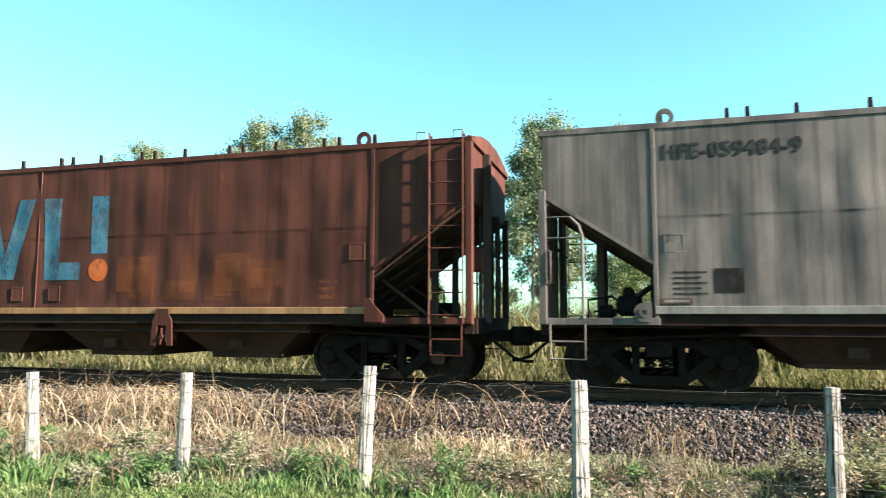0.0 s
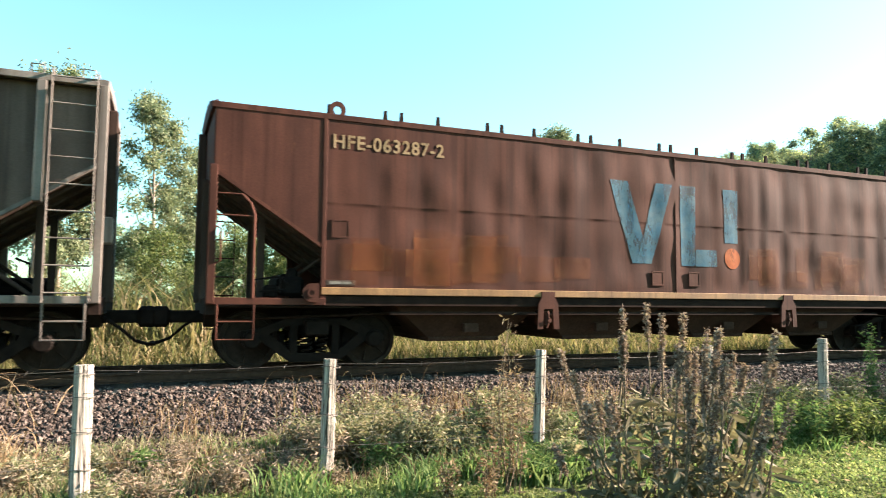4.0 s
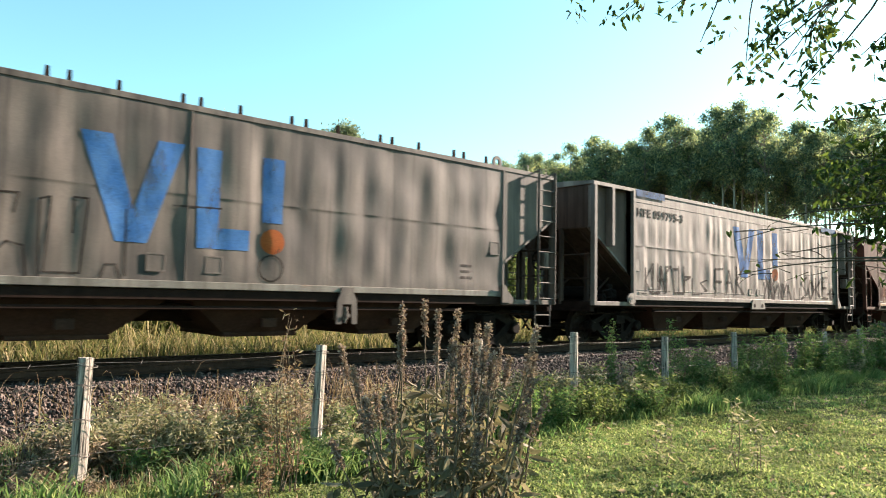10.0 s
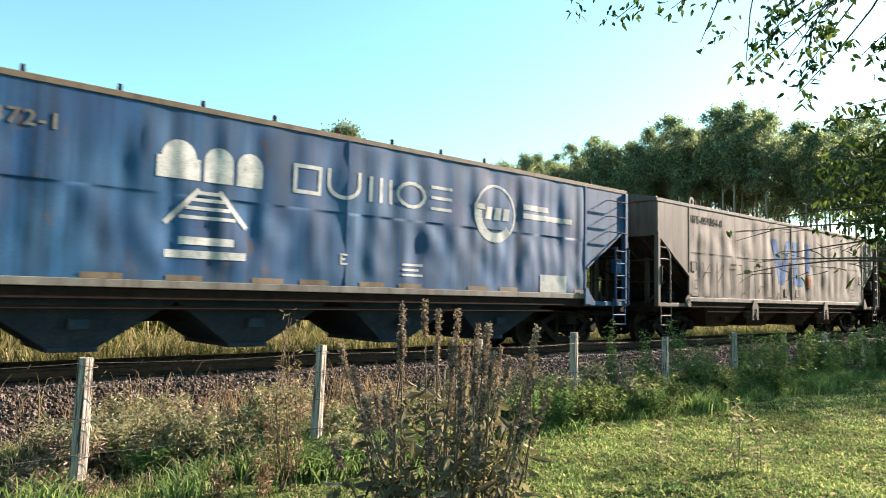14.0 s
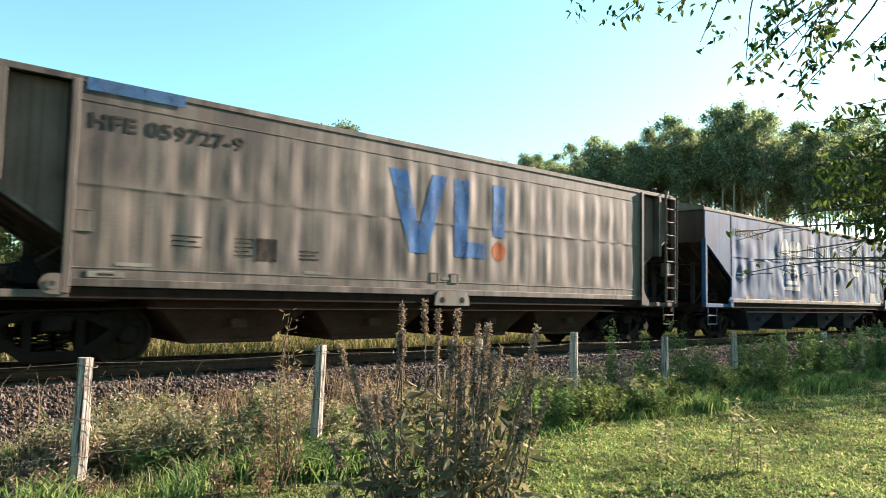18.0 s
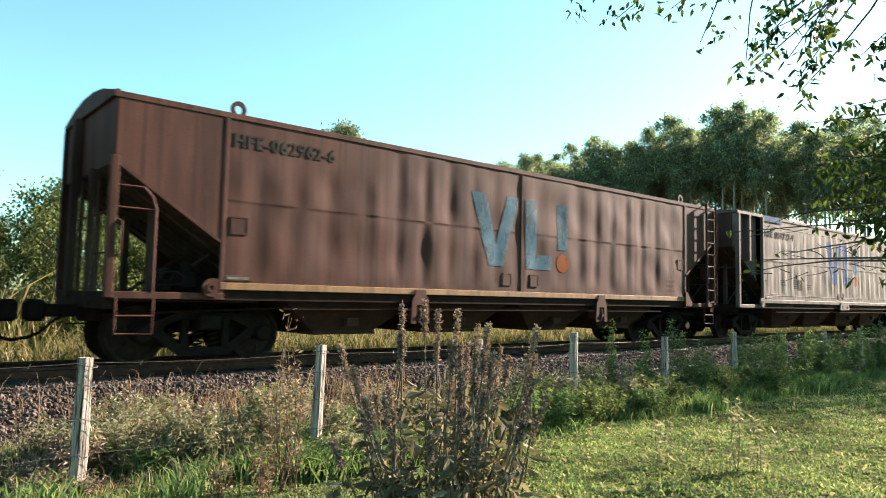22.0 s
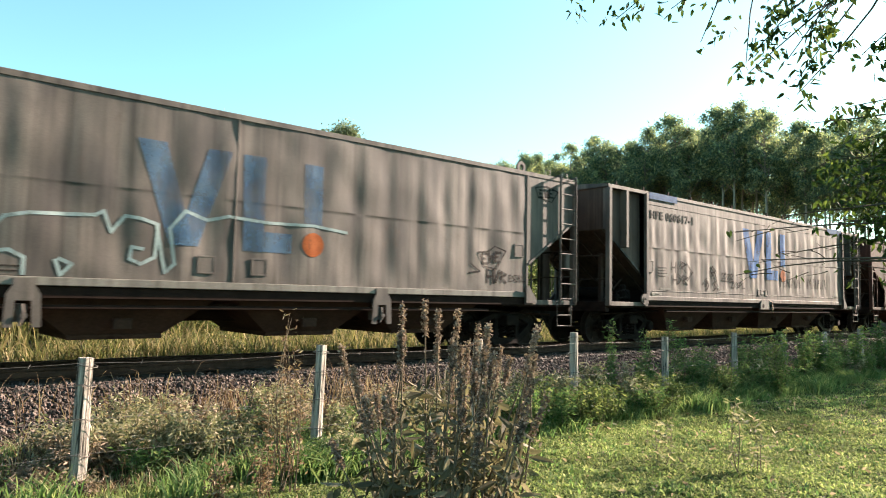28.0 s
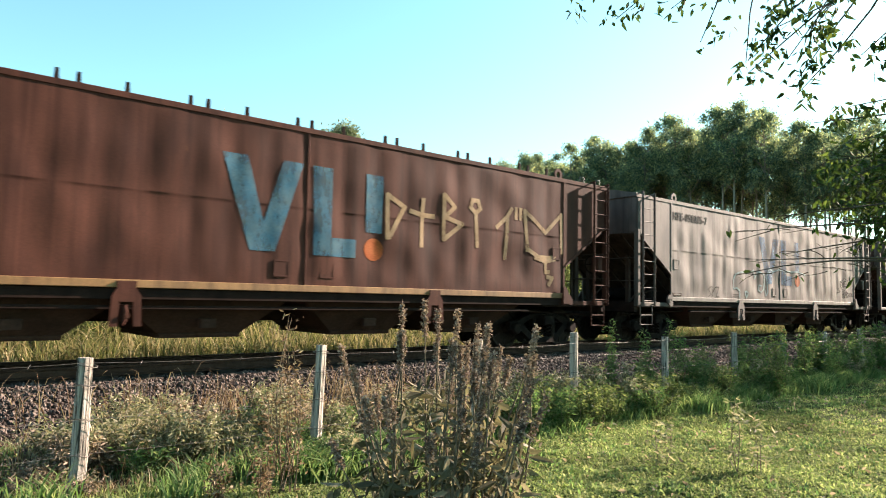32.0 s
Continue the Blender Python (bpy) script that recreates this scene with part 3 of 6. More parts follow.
def ladder(w, u0, u1, z0, z1, mat, n, at, name="ladder"):
    """Flat-bar stiles standing off the sheet, round rungs, fixing brackets."""
    l = part(name, lambda: Build().box(u0 - 0.006, u0 + 0.006, -SIDE - 0.135, -SIDE - 0.075, z0, z1, 0.003).box(u1 - 0.006, u1 + 0.006, -SIDE - 0.135, -SIDE - 0.075, z0, z1, 0.003), mat, w, "steel ladder of flat bars and round rungs", ("ladder", u0, u1, z0, z1), at)
    for k in range(n):
        z = z0 + 0.12 + (z1 - z0 - 0.22) * k / (n - 1)
        part("rung", lambda: Build().tube([(u0, -SIDE - 0.105, 0), (u1, -SIDE - 0.105, 0)], 0.011, 6), mat, l, "", ("rung", u0, u1), pose(0, 0, z))
    for u in (u0, u1):
        for z in (z0 + 0.035, z1 - 0.035):
            part("bracket", lambda: Build().box(u - 0.012, u + 0.012, -SIDE - 0.10, -SIDE + 0.02, z - 0.015, z + 0.015, 0.002), mat, l, "", ("ladder_bracket", u, z))
    return l


def loop_step(w, u0, u1, z0, z1, mat, at):
    """Stirrup steps of bent flat bar under the end platform."""
    def make():
        b = Build()
        y = -SIDE - 0.03
        b.tube([(u0, y, z1), (u0, y, z0), (u1, y, z0), (u1, y, z1)], 0.014, 6)
        return b.tube([(u0, y, (z0 + z1) / 2), (u1, y, (z0 + z1) / 2)], 0.014, 6)
    return part("step", make, mat, w, "", ("step", u0, u1, z0, z1), at)


def frame_square(b, u, z, h, w=0.022):
    y0, y1 = -SIDE - 0.010, -SIDE + 0.0
    b.box(u - h, u + h, y0, y1, z - h, z + h, 0.008)      # a flat cover with a raised rim
    y1, y0 = y0 + 0.001, y0 - 0.004
    b.box(u - h, u + h, y0, y1, z + h - w, z + h, 0.003).box(u - h, u + h, y0, y1, z - h, z - h + w, 0.003)
    return b.box(u - h, u - h + w, y0, y1, z - h + w, z + h - w, 0.003).box(u + h - w, u + h, y0, y1, z - h + w, z + h - w, 0.003)


def bracket_shape(u):
    b = Build()
    b.plate([(u - 0.20, 0.58), (u - 0.10, 0.58), (u - 0.085, 0.90), (u + 0.085, 0.90), (u + 0.10, 0.58), (u + 0.20, 0.58), (u + 0.18, 0.98), (u + 0.12, 1.08), (u + 0.12, 1.17), (u - 0.12, 1.17), (u - 0.12, 1.08), (u - 0.18, 0.98)], -SIDE - 0.045, -SIDE - 0.015)
    b.tube([(u - 0.03, -SIDE - 0.03, 0.60), (u + 0.01, -SIDE - 0.05, 0.72), (u - 0.01, -SIDE - 0.03, 0.86)], 0.018, 6)      # latch link
    b.lathe([(0.0, -SIDE - 0.07), (0.035, -SIDE - 0.07), (0.035, -SIDE - 0.02)], u + 0.01, 0.72, 10)
    return b.box(u - 0.05, u + 0.05, -SIDE + 0.0, -SIDE + 0.3, 0.64, 0.86)


def plate_shape(u):
    """Wide jacking plate with rounded corners."""
    return Build().plate([(u - 0.42, 0.90), (u + 0.42, 0.90), (u + 0.40, 1.06), (u + 0.34, 1.16), (u - 0.34, 1.16), (u - 0.40, 1.06)], -SIDE - 0.06, -SIDE - 0.03)


def lug_shape(u):
    """Jacking lug: a rounded plate with a hole."""
    b = Build()
    pts = [(u + 0.13 * math.cos(a), 1.11 + 0.13 * math.sin(a)) for a in np.linspace(math.pi * 0.5, math.pi * 1.5, 9)]
    b.plate(pts + [(u + 0.10, 0.98), (u + 0.10, 1.24)], -SIDE - 0.075, -SIDE - 0.035)
    b.lathe([(0.035, -SIDE - 0.085), (0.065, -SIDE - 0.085), (0.065, -SIDE - 0.07), (0.035, -SIDE - 0.07), (0.035, -SIDE - 0.085)], u, 1.11, 14)
    return b


def hopper_bay(u0, u1, bot, half):
    b = Build()
    m = (u0 + u1) / 2
    t0, t1, q0, q1 = u0, u1, m - half, m + half
    top, yt, yb = 1.02, 1.24, 0.86
    vs = [(t0, -yt, top), (t1, -yt, top), (t1, yt, top), (t0, yt, top), (q0, -yb, bot), (q1, -yb, bot), (q1, yb, bot), (q0, yb, bot)]
    b.convex(vs, [(0, 1, 2, 3), (4, 5, 6, 7), (0, 1, 5, 4), (1, 2, 6, 5), (2, 3, 7, 6), (3, 0, 4, 7)])
    b.box(q0 - 0.06, q1 + 0.06, -yb - 0.05, yb + 0.05, bot - 0.015, bot + 0.05)
    b.tube([(m, -yb - 0.30, 0.60), (m, yb + 0.3, 0.60)], 0.022, 6)
    return b.box(m - 0.12, m + 0.12, -yb - 0.33, -yb - 0.24, 0.53, 0.67)


def hopper_wagon(style, seed, body, sill, chord, label, clips="posts", left_ladder=False, amp=0.013, under=None):
    """One covered hopper wagon; near side is -y, z = 0 on the rail, x along the train."""
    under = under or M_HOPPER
    w = thing("hopper_wagon", label, "hopper wagon", "wagons of the freight train")
    boxed = style == "framed"
    E, arch = (0.10, 0.05) if boxed else (0.0, 0.19)
    for at in FLAT:
        side = part("side_sheet", sheet(seed, amp, E), body, w, "dented steel side sheet with bulging panels", ("sheet", seed), at)
        part("sill", lambda: Build().box(-6.24, 6.24, -SIDE - 0.025, -SIDE + 0.05, 1.085, 1.19), body if boxed else sill, w, "", ("sill", style), at)
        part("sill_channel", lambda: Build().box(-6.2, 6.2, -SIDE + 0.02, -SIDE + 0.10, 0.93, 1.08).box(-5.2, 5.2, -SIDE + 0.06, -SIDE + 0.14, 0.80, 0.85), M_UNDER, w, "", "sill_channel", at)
        part("top_chord", lambda: Build().box(-7.76, 7.76, -SIDE - 0.014, -SIDE + 0.02, 3.575 + E, 3.66 + E), chord, w, "", ("top_chord", E), at)
        if not boxed:
            part("seam_strip", lambda: Build().box(-0.008, 0.008, -SIDE - 0.015, -SIDE + 0.01, 1.19, 3.575, 0.003), body, w, "", "seam_strip", at)
        for s in (-1, 1):
            part("side_post", lambda: Build().box(s * 6.22 - (0.045 if boxed else 0.03), s * 6.22 + (0.045 if boxed else 0.03), -SIDE - (0.055 if boxed else 0.014), -SIDE + 0.03, 1.0, 3.60 + E), body, w, "", ("side_post", s, E), at)
            y0 = -SIDE + 0.16 if boxed else -SIDE - 0.004
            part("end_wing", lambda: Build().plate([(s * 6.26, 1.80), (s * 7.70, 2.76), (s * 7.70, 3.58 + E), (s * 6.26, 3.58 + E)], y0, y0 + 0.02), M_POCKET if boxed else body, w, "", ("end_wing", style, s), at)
            part("wing_edge", lambda: Build().plate([(s * 6.26, 1.745), (s * 6.26, 1.80), (s * 7.70, 2.76), (s * 7.70, 2.705)], y0 - 0.02, y0 + 0.06), body, w, "", ("wing_edge", style, s), at)
            zt = 3.58 + E if (boxed or s > 0) else 2.80
            part("corner_post", lambda: Build().box(s * 7.71 - 0.05, s * 7.71 + 0.05, -SIDE - 0.05, -SIDE + 0.07, 0.95, zt), body, w, "", ("corner_post", s, zt), at)
            part("platform_beam", lambda: Build().box(min(s * 6.18, s * 7.76), max(s * 6.18, s * 7.76), -SIDE - 0.03, -SIDE + 0.06, 0.94, 1.035), body, w, "", ("platform_beam", s), at)
            part("jacking_lug", lambda: lug_shape(-6.38) if s < 0 else Build().plate([(6.14, 0.97), (6.44, 0.97), (6.44, 1.06), (6.30, 1.20), (6.22, 1.32), (6.14, 1.32)], -SIDE - 0.08, -SIDE - 0.04), body, w, "", ("lug", s), at)
            if boxed:
                part("wing_stiffener", lambda: Build().box(s * 7.02 - 0.05, s * 7.02 + 0.05, -SIDE - 0.03, -SIDE + 0.165, 2.18 if s > 0 else 2.32, 3.575 + E), body, w, "", ("stiff", s), at)
                part("corner_flange", lambda: Build().box(s * 7.70 - 0.02, s * 7.70 + 0.02, -SIDE - 0.02, -SIDE + 0.17, 2.70, 3.575 + E), body, w, "", ("flange", s), at)
            part("end_rail", lambda: Build().tube([(s * 7.66, -SIDE + 0.02, 2.10), (s * 7.66, 0.0, 2.10)], 0.02, 6).tube([(s * 7.66, -0.45, 1.0), (s * 7.66, -0.45, 2.72)], 0.035, 6).tube([(s * 7.66, -SIDE + 0.02, 1.55), (s * 7.66, -0.45, 1.55)], 0.014, 6), M_END, w, "", ("end_rail", s), at)
        if style == "rungs":
            for k in range(3):
                z = 2.62 + k * 0.36
                part("grab_iron", lambda: Build().tube([(6.95, -SIDE, z), (6.97, -SIDE - 0.12, z), (7.62, -SIDE - 0.12, z), (7.64, -SIDE, z)], 0.012, 6), M_UNDER, w, "", ("grab", k), at)
            ladder(w, 7.20, 7.68, 0.95, 2.30, body, 5, at)
            loop_step(w, 7.2, 7.68, 0.52, 0.95, body, at)
        else:
            ladder(w, 7.14, 7.64, 0.95, 3.72 + E, body, 9, at)
            loop_step(w, 7.14, 7.60, 0.50, 0.95, body, at)
            for u in (6.95, 7.52):
                part("grab_loop", lambda: Build().tube([(u - 0.07, -SIDE + 0.10, 3.66 + E), (u - 0.07, -SIDE + 0.10, 3.80 + E), (u + 0.07, -SIDE + 0.10, 3.80 + E), (u + 0.07, -SIDE + 0.10, 3.66 + E)], 0.011, 5), M_PALE, w, "", ("grab_loop", u, E), at)
        if left_ladder:
            ladder(w, -7.64, -7.14, 0.95, 3.72, body, 9, at)
            loop_step(w, -7.64, -7.14, 0.50, 0.95, body, at)
        elif not boxed:
            if style == "plain":
                part("handrail", lambda: Build().tube([(-7.17, -SIDE - 0.02, 1.03), (-7.17, -SIDE - 0.02, 2.15), (-7.22, -SIDE - 0.02, 2.30), (-7.34, -SIDE - 0.02, 2.42)], 0.022, 6).tube([(-7.68, -SIDE - 0.02, 2.13), (-7.17, -SIDE - 0.02, 2.13)], 0.013, 6).tube([(-7.68, -SIDE - 0.02, 2.42), (-7.34, -SIDE - 0.02, 2.42)], 0.013, 6).tube([(-7.66, -SIDE - 0.02, 1.98), (-7.60, -SIDE - 0.06, 1.94), (-7.60, -SIDE - 0.06, 1.52), (-7.66, -SIDE - 0.02, 1.48)], 0.013, 6), body, w, "", "handrail", at)
            loop_step(w, -7.62, -7.15, 0.48, 0.95, body, at)
        if style == "plain":
            for u in (-2.6, 2.62):
                part("hanger_bracket", lambda: bracket_shape(u), body, w, "", ("bracket", u), at)
            bp = part("builder_plate", lambda: Build().box(-6.18, -5.76, -SIDE - 0.014, -SIDE + 0.0, 1.215, 1.295, 0.004), M_END, w, "small dark plate with a pale rim", "plain_plate", at)
            part("plate_mark", lambda: Build().box(-6.13, -5.81, -SIDE - 0.017, -SIDE - 0.012, 1.237, 1.273, 0.001), M_PALE, bp, "", "plain_plate_mark")
            for u in (-0.40, 0.40):
                part("inspection_cover", lambda: frame_square(Build(), u, 1.43, 0.125), body, w, "", ("cover", u), at)
            for u in (-5.98, 5.98):
                part("card_holder", lambda: frame_square(Build(), u, 2.02, 0.13), body, w, "", ("holder", u), at)
        elif boxed:
            for z in (1.325, 3.455):
                part("seam_strip", lambda: Build().box(-6.17, 6.17, -SIDE - 0.006, -SIDE + 0.01, z - 0.006, z + 0.006, 0.002), body, w, "", ("band_seam", z), at)
            bp = part("builder_plate", lambda: Build().box(-5.98, -5.54, -SIDE - 0.012, -SIDE + 0.0, 1.205, 1.285, 0.004), M_PALE, w, "small pale riveted plate", "boxed_plate", at)
            part("plate_mark", lambda: Build().box(-5.86, -5.66, -SIDE - 0.015, -SIDE - 0.01, 1.232, 1.258, 0.001), M_BLACK, bp, "", "boxed_plate_mark")
            jp = part("jacking_plate", lambda: plate_shape(0.12), sill, w, "", "jacking_plate", at)
            for u in (-0.12, 0.36):
                part("hole", lambda: Build().lathe([(0.0, -SIDE - 0.064), (0.055, -SIDE - 0.064), (0.055, -SIDE - 0.05)], u, 1.0, 14), M_GRIME, jp, "", ("plate_hole", u))
            part("card_holder", lambda: frame_square(Build(), -6.06, 1.92, 0.14, 0.012), body, w, "", "boxed_holder", at)
            for u in (-0.28, 0.20):
                part("inspection_cover", lambda: frame_square(Build(), u, 1.40, 0.09, 0.012), body, w, "", ("bcover", u), at)
        lugs = (-6.05, 6.05) if style == "plain" else ()
        for u in lugs:
            def ring():
                b = Build()
                outer = [(u + 0.12 * math.cos(a), 3.73 + 0.13 * math.sin(a)) for a in np.linspace(-0.95, math.pi + 0.95, 13)]
                inner = [(u + 0.06 * math.cos(a), 3.73 + 0.065 * math.sin(a)) for a in np.linspace(-0.95, math.pi + 0.95, 13)]
                vs = [(x, y, z) for y in (-SIDE + 0.02, -SIDE + 0.06) for x, z in outer + inner]
                fs = []
                for k in range(12):
                    fs += [(k, k + 13, k + 14, k + 1), (26 + k, 27 + k, 40 + k, 39 + k), (k, k + 1, k + 27, k + 26), (13 + k, 39 + k, 40 + k, 14 + k)]
                b.add(vs, fs)
                return b
            part("lifting_lug", ring, body, w, "", ("ring", u), at)
    part("roof", lambda: roof_mesh(E, arch), chord, w, "low arched steel roof", ("roof", E))
    part("roof_hatch", lambda: Build().across([(-0.36, 3.68 + arch + E), (0.36, 3.68 + arch + E), (0.30, 3.74 + arch + E), (-0.30, 3.74 + arch + E)], -7.2, 7.2), chord, w, "long trough hatch along the roof", ("roof_hatch", E))
    if clips == "posts":
        us = [k * 0.87 for k in range(-7, 8)] + [k * 1.74 + 0.26 for k in range(-3, 4)]
    elif clips == "small":
        us = [k * 1.15 for k in range(-6, 7)]
    else:
        us = []
    for u in us:
        part("hatch_clip", lambda: Build().plate([(-0.032, 3.72 + E), (0.032, 3.72 + E), (0.022, (3.905 if clips == "posts" else 3.86) + E), (-0.022, (3.905 if clips == "posts" else 3.86) + E)], -0.78, -0.74), M_UNDER, w, "", ("clip", clips, E), pose(u, -0.25, 0))
    for s in (-1, 1):
        at = FLAT[0] if s < 0 else TURN
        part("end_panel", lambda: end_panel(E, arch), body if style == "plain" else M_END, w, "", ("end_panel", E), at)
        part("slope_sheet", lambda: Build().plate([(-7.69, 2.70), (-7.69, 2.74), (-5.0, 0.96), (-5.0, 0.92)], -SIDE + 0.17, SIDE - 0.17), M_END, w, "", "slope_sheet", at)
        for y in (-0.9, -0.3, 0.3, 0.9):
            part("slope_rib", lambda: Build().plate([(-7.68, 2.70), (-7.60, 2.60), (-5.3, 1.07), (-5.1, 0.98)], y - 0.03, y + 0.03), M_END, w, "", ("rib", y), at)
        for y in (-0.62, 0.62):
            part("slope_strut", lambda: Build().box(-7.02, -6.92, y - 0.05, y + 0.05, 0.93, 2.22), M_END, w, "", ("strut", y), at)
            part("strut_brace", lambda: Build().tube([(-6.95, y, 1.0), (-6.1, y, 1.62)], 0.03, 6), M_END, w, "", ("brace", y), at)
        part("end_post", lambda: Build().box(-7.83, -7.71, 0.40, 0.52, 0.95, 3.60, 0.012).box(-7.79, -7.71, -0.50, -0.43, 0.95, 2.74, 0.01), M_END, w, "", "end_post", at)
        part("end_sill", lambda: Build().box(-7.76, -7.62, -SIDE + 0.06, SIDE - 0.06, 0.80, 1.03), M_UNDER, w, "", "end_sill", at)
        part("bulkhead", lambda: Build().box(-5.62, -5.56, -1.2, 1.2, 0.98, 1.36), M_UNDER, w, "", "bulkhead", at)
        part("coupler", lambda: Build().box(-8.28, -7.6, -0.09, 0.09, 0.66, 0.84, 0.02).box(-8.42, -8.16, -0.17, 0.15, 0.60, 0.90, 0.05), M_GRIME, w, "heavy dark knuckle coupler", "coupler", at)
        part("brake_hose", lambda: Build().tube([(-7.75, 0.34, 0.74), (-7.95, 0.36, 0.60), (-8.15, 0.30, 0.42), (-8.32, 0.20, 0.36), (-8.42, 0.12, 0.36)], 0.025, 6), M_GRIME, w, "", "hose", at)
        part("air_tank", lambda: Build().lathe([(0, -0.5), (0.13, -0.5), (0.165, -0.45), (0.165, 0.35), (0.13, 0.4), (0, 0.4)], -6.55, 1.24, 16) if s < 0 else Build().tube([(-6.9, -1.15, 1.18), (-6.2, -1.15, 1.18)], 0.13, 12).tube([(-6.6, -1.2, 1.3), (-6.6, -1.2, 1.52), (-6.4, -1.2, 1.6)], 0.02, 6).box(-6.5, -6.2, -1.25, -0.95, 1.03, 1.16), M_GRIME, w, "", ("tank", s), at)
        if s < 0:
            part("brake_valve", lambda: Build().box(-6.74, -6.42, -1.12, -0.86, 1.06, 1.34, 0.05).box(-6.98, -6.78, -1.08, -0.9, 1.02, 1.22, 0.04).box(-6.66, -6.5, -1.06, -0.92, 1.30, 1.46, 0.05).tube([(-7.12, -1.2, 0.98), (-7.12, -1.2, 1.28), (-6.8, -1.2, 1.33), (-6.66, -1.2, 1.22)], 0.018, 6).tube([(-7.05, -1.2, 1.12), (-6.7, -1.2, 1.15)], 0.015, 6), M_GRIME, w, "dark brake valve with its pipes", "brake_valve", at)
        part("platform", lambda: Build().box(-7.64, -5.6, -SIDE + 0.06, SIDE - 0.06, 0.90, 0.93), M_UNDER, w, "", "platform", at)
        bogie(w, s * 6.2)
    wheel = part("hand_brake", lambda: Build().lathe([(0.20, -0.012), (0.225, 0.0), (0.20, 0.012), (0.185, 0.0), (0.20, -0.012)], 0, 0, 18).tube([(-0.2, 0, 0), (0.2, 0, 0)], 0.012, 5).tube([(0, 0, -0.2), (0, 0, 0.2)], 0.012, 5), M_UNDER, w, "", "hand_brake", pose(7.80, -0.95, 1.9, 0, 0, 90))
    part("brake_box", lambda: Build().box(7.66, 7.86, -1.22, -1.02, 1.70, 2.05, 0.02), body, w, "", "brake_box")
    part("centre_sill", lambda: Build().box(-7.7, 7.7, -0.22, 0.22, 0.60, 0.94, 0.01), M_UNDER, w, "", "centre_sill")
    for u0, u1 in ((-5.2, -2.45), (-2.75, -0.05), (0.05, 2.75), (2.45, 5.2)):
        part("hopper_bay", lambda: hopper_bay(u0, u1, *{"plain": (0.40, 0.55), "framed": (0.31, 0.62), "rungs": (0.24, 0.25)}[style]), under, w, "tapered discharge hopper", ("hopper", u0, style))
    part("brake_pipe", lambda: Build().tube([(-7.6, -0.85, 0.72), (-4, -1.0, 0.86), (4, -1.0, 0.86), (7.6, -0.85, 0.72)], 0.022, 6), M_UNDER, w, "", "brake_pipe")
    return w


def side_logo(w, u, z, h, seed, amp, mat, dot):
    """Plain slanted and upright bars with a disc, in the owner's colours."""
    for q in ([(u - 1.43, z + h), (u - 1.05, z + h), (u - 0.62, z + 0.02), (u - 0.96, z + 0.02)],
              [(u - 0.47, z + h), (u - 0.12, z + h), (u - 0.56, z + 0.02), (u - 0.88, z + 0.02)],
              [(u + 0.06, z + h), (u + 0.42, z + h), (u + 0.40, z + 0.0), (u + 0.10, z + 0.0)],
              [(u + 0.42, z + 0.30), (u + 0.88, z + 0.30), (u + 0.88, z + 0.0), (u + 0.40, z + 0.0)],
              [(u + 1.06, z + h), (u + 1.41, z + h), (u + 1.40, z + 0.44), (u + 1.08, z + 0.44)]):
        part("painted_bar", patch(Build(), q, seed, amp, 0.005 + 0.0004 * (q[0][0] > u - 1)), mat, w, "faded blue painted bar")
    part("painted_dot", lambda: disc(Build(), u + 1.25, z + 0.16, 0.0, 0.19, seed, amp), dot, w, "orange painted disc")


# hand-sprayed shapes on a grid three wide and four high
GLYPHS = {"F": "000434,0222", "A": "001430,0222", "K": "0004,340230", "H": "0004,3034,0232", "V": "041034", "R": "0004330230", "D": "00043200", "S": "34033100", "O": "0214321002", "E": "34040030,0222",
          "2": "0314330030", "0": "0214321002", "1": "1014", "8": "0004343000,0232", "W": "0410233034", "M": "0004223430", "U": "04003034", "N": "00043034", "P": "0004340302", "C": "34041030", "Z": "04340030", "Y": "0412,341200", "L": "040030"}


def sprayed(w, text, u, z, width, h, seed, amp, mat, thick, label, slope=0.0, sd=1):
    """Sprayed marks side by side, each a part, a little uneven."""
    rr = random.Random(sd)
    step = width / len(text)
    for k, ch in enumerate(text):
        if ch not in GLYPHS:
            continue
        b = Build()
        z0, hh = z + slope * k + rr.uniform(-0.03, 0.03) * h, h * rr.uniform(0.88, 1.08)
        for line in GLYPHS[ch].split(","):
            pts = [(u + step * (k + 0.78 * int(line[i]) / 3) + rr.uniform(-0.02, 0.02) * h, z0 + hh * int(line[i + 1]) / 4 + rr.uniform(-0.02, 0.02) * h) for i in range(0, len(line), 2)]
            stroke(b, pts, thick * rr.uniform(0.85, 1.15), seed, amp)
        part("sprayed_mark", b, mat, w, label)


def sill_strips(w, us, seed, amp):
    for u in us:
        part("reflective_strip", patch(Build(), [(u, 1.36), (u + 0.46, 1.36), (u + 0.46, 1.41), (u, 1.41)], seed, amp), M_PALE, w, "pale reflective strip")


def small_print(w, u, z, width, rows, seed, amp, mat, h=0.045, gap=0.085):
    b = Build()
    for k in range(rows):
        patch(b, [(u, z - k * gap), (u + width * (1 - 0.18 * (k % 2)), z - k * gap), (u + width * (1 - 0.18 * (k % 2)), z - k * gap + h), (u, z - k * gap + h)], seed, amp)
    part("stencil_block", b, mat, w, "rows of small stencilled marks")

# ---- the train ----
# metres that the train has rolled at each full second
ROLLED = [0.0, 4.52, 9.09, 13.71, 18.36, 23.04, 27.76, 32.53, 37.34, 42.18, 47.05, 51.92, 56.78, 61.62, 66.44, 71.24, 76.01, 80.78, 85.54, 90.28, 95.0, 99.69, 104.37, 109.03, 113.64, 118.23, 122.81, 127.38, 131.92, 136.45, 140.95, 145.39, 149.76]
TRAIN = []


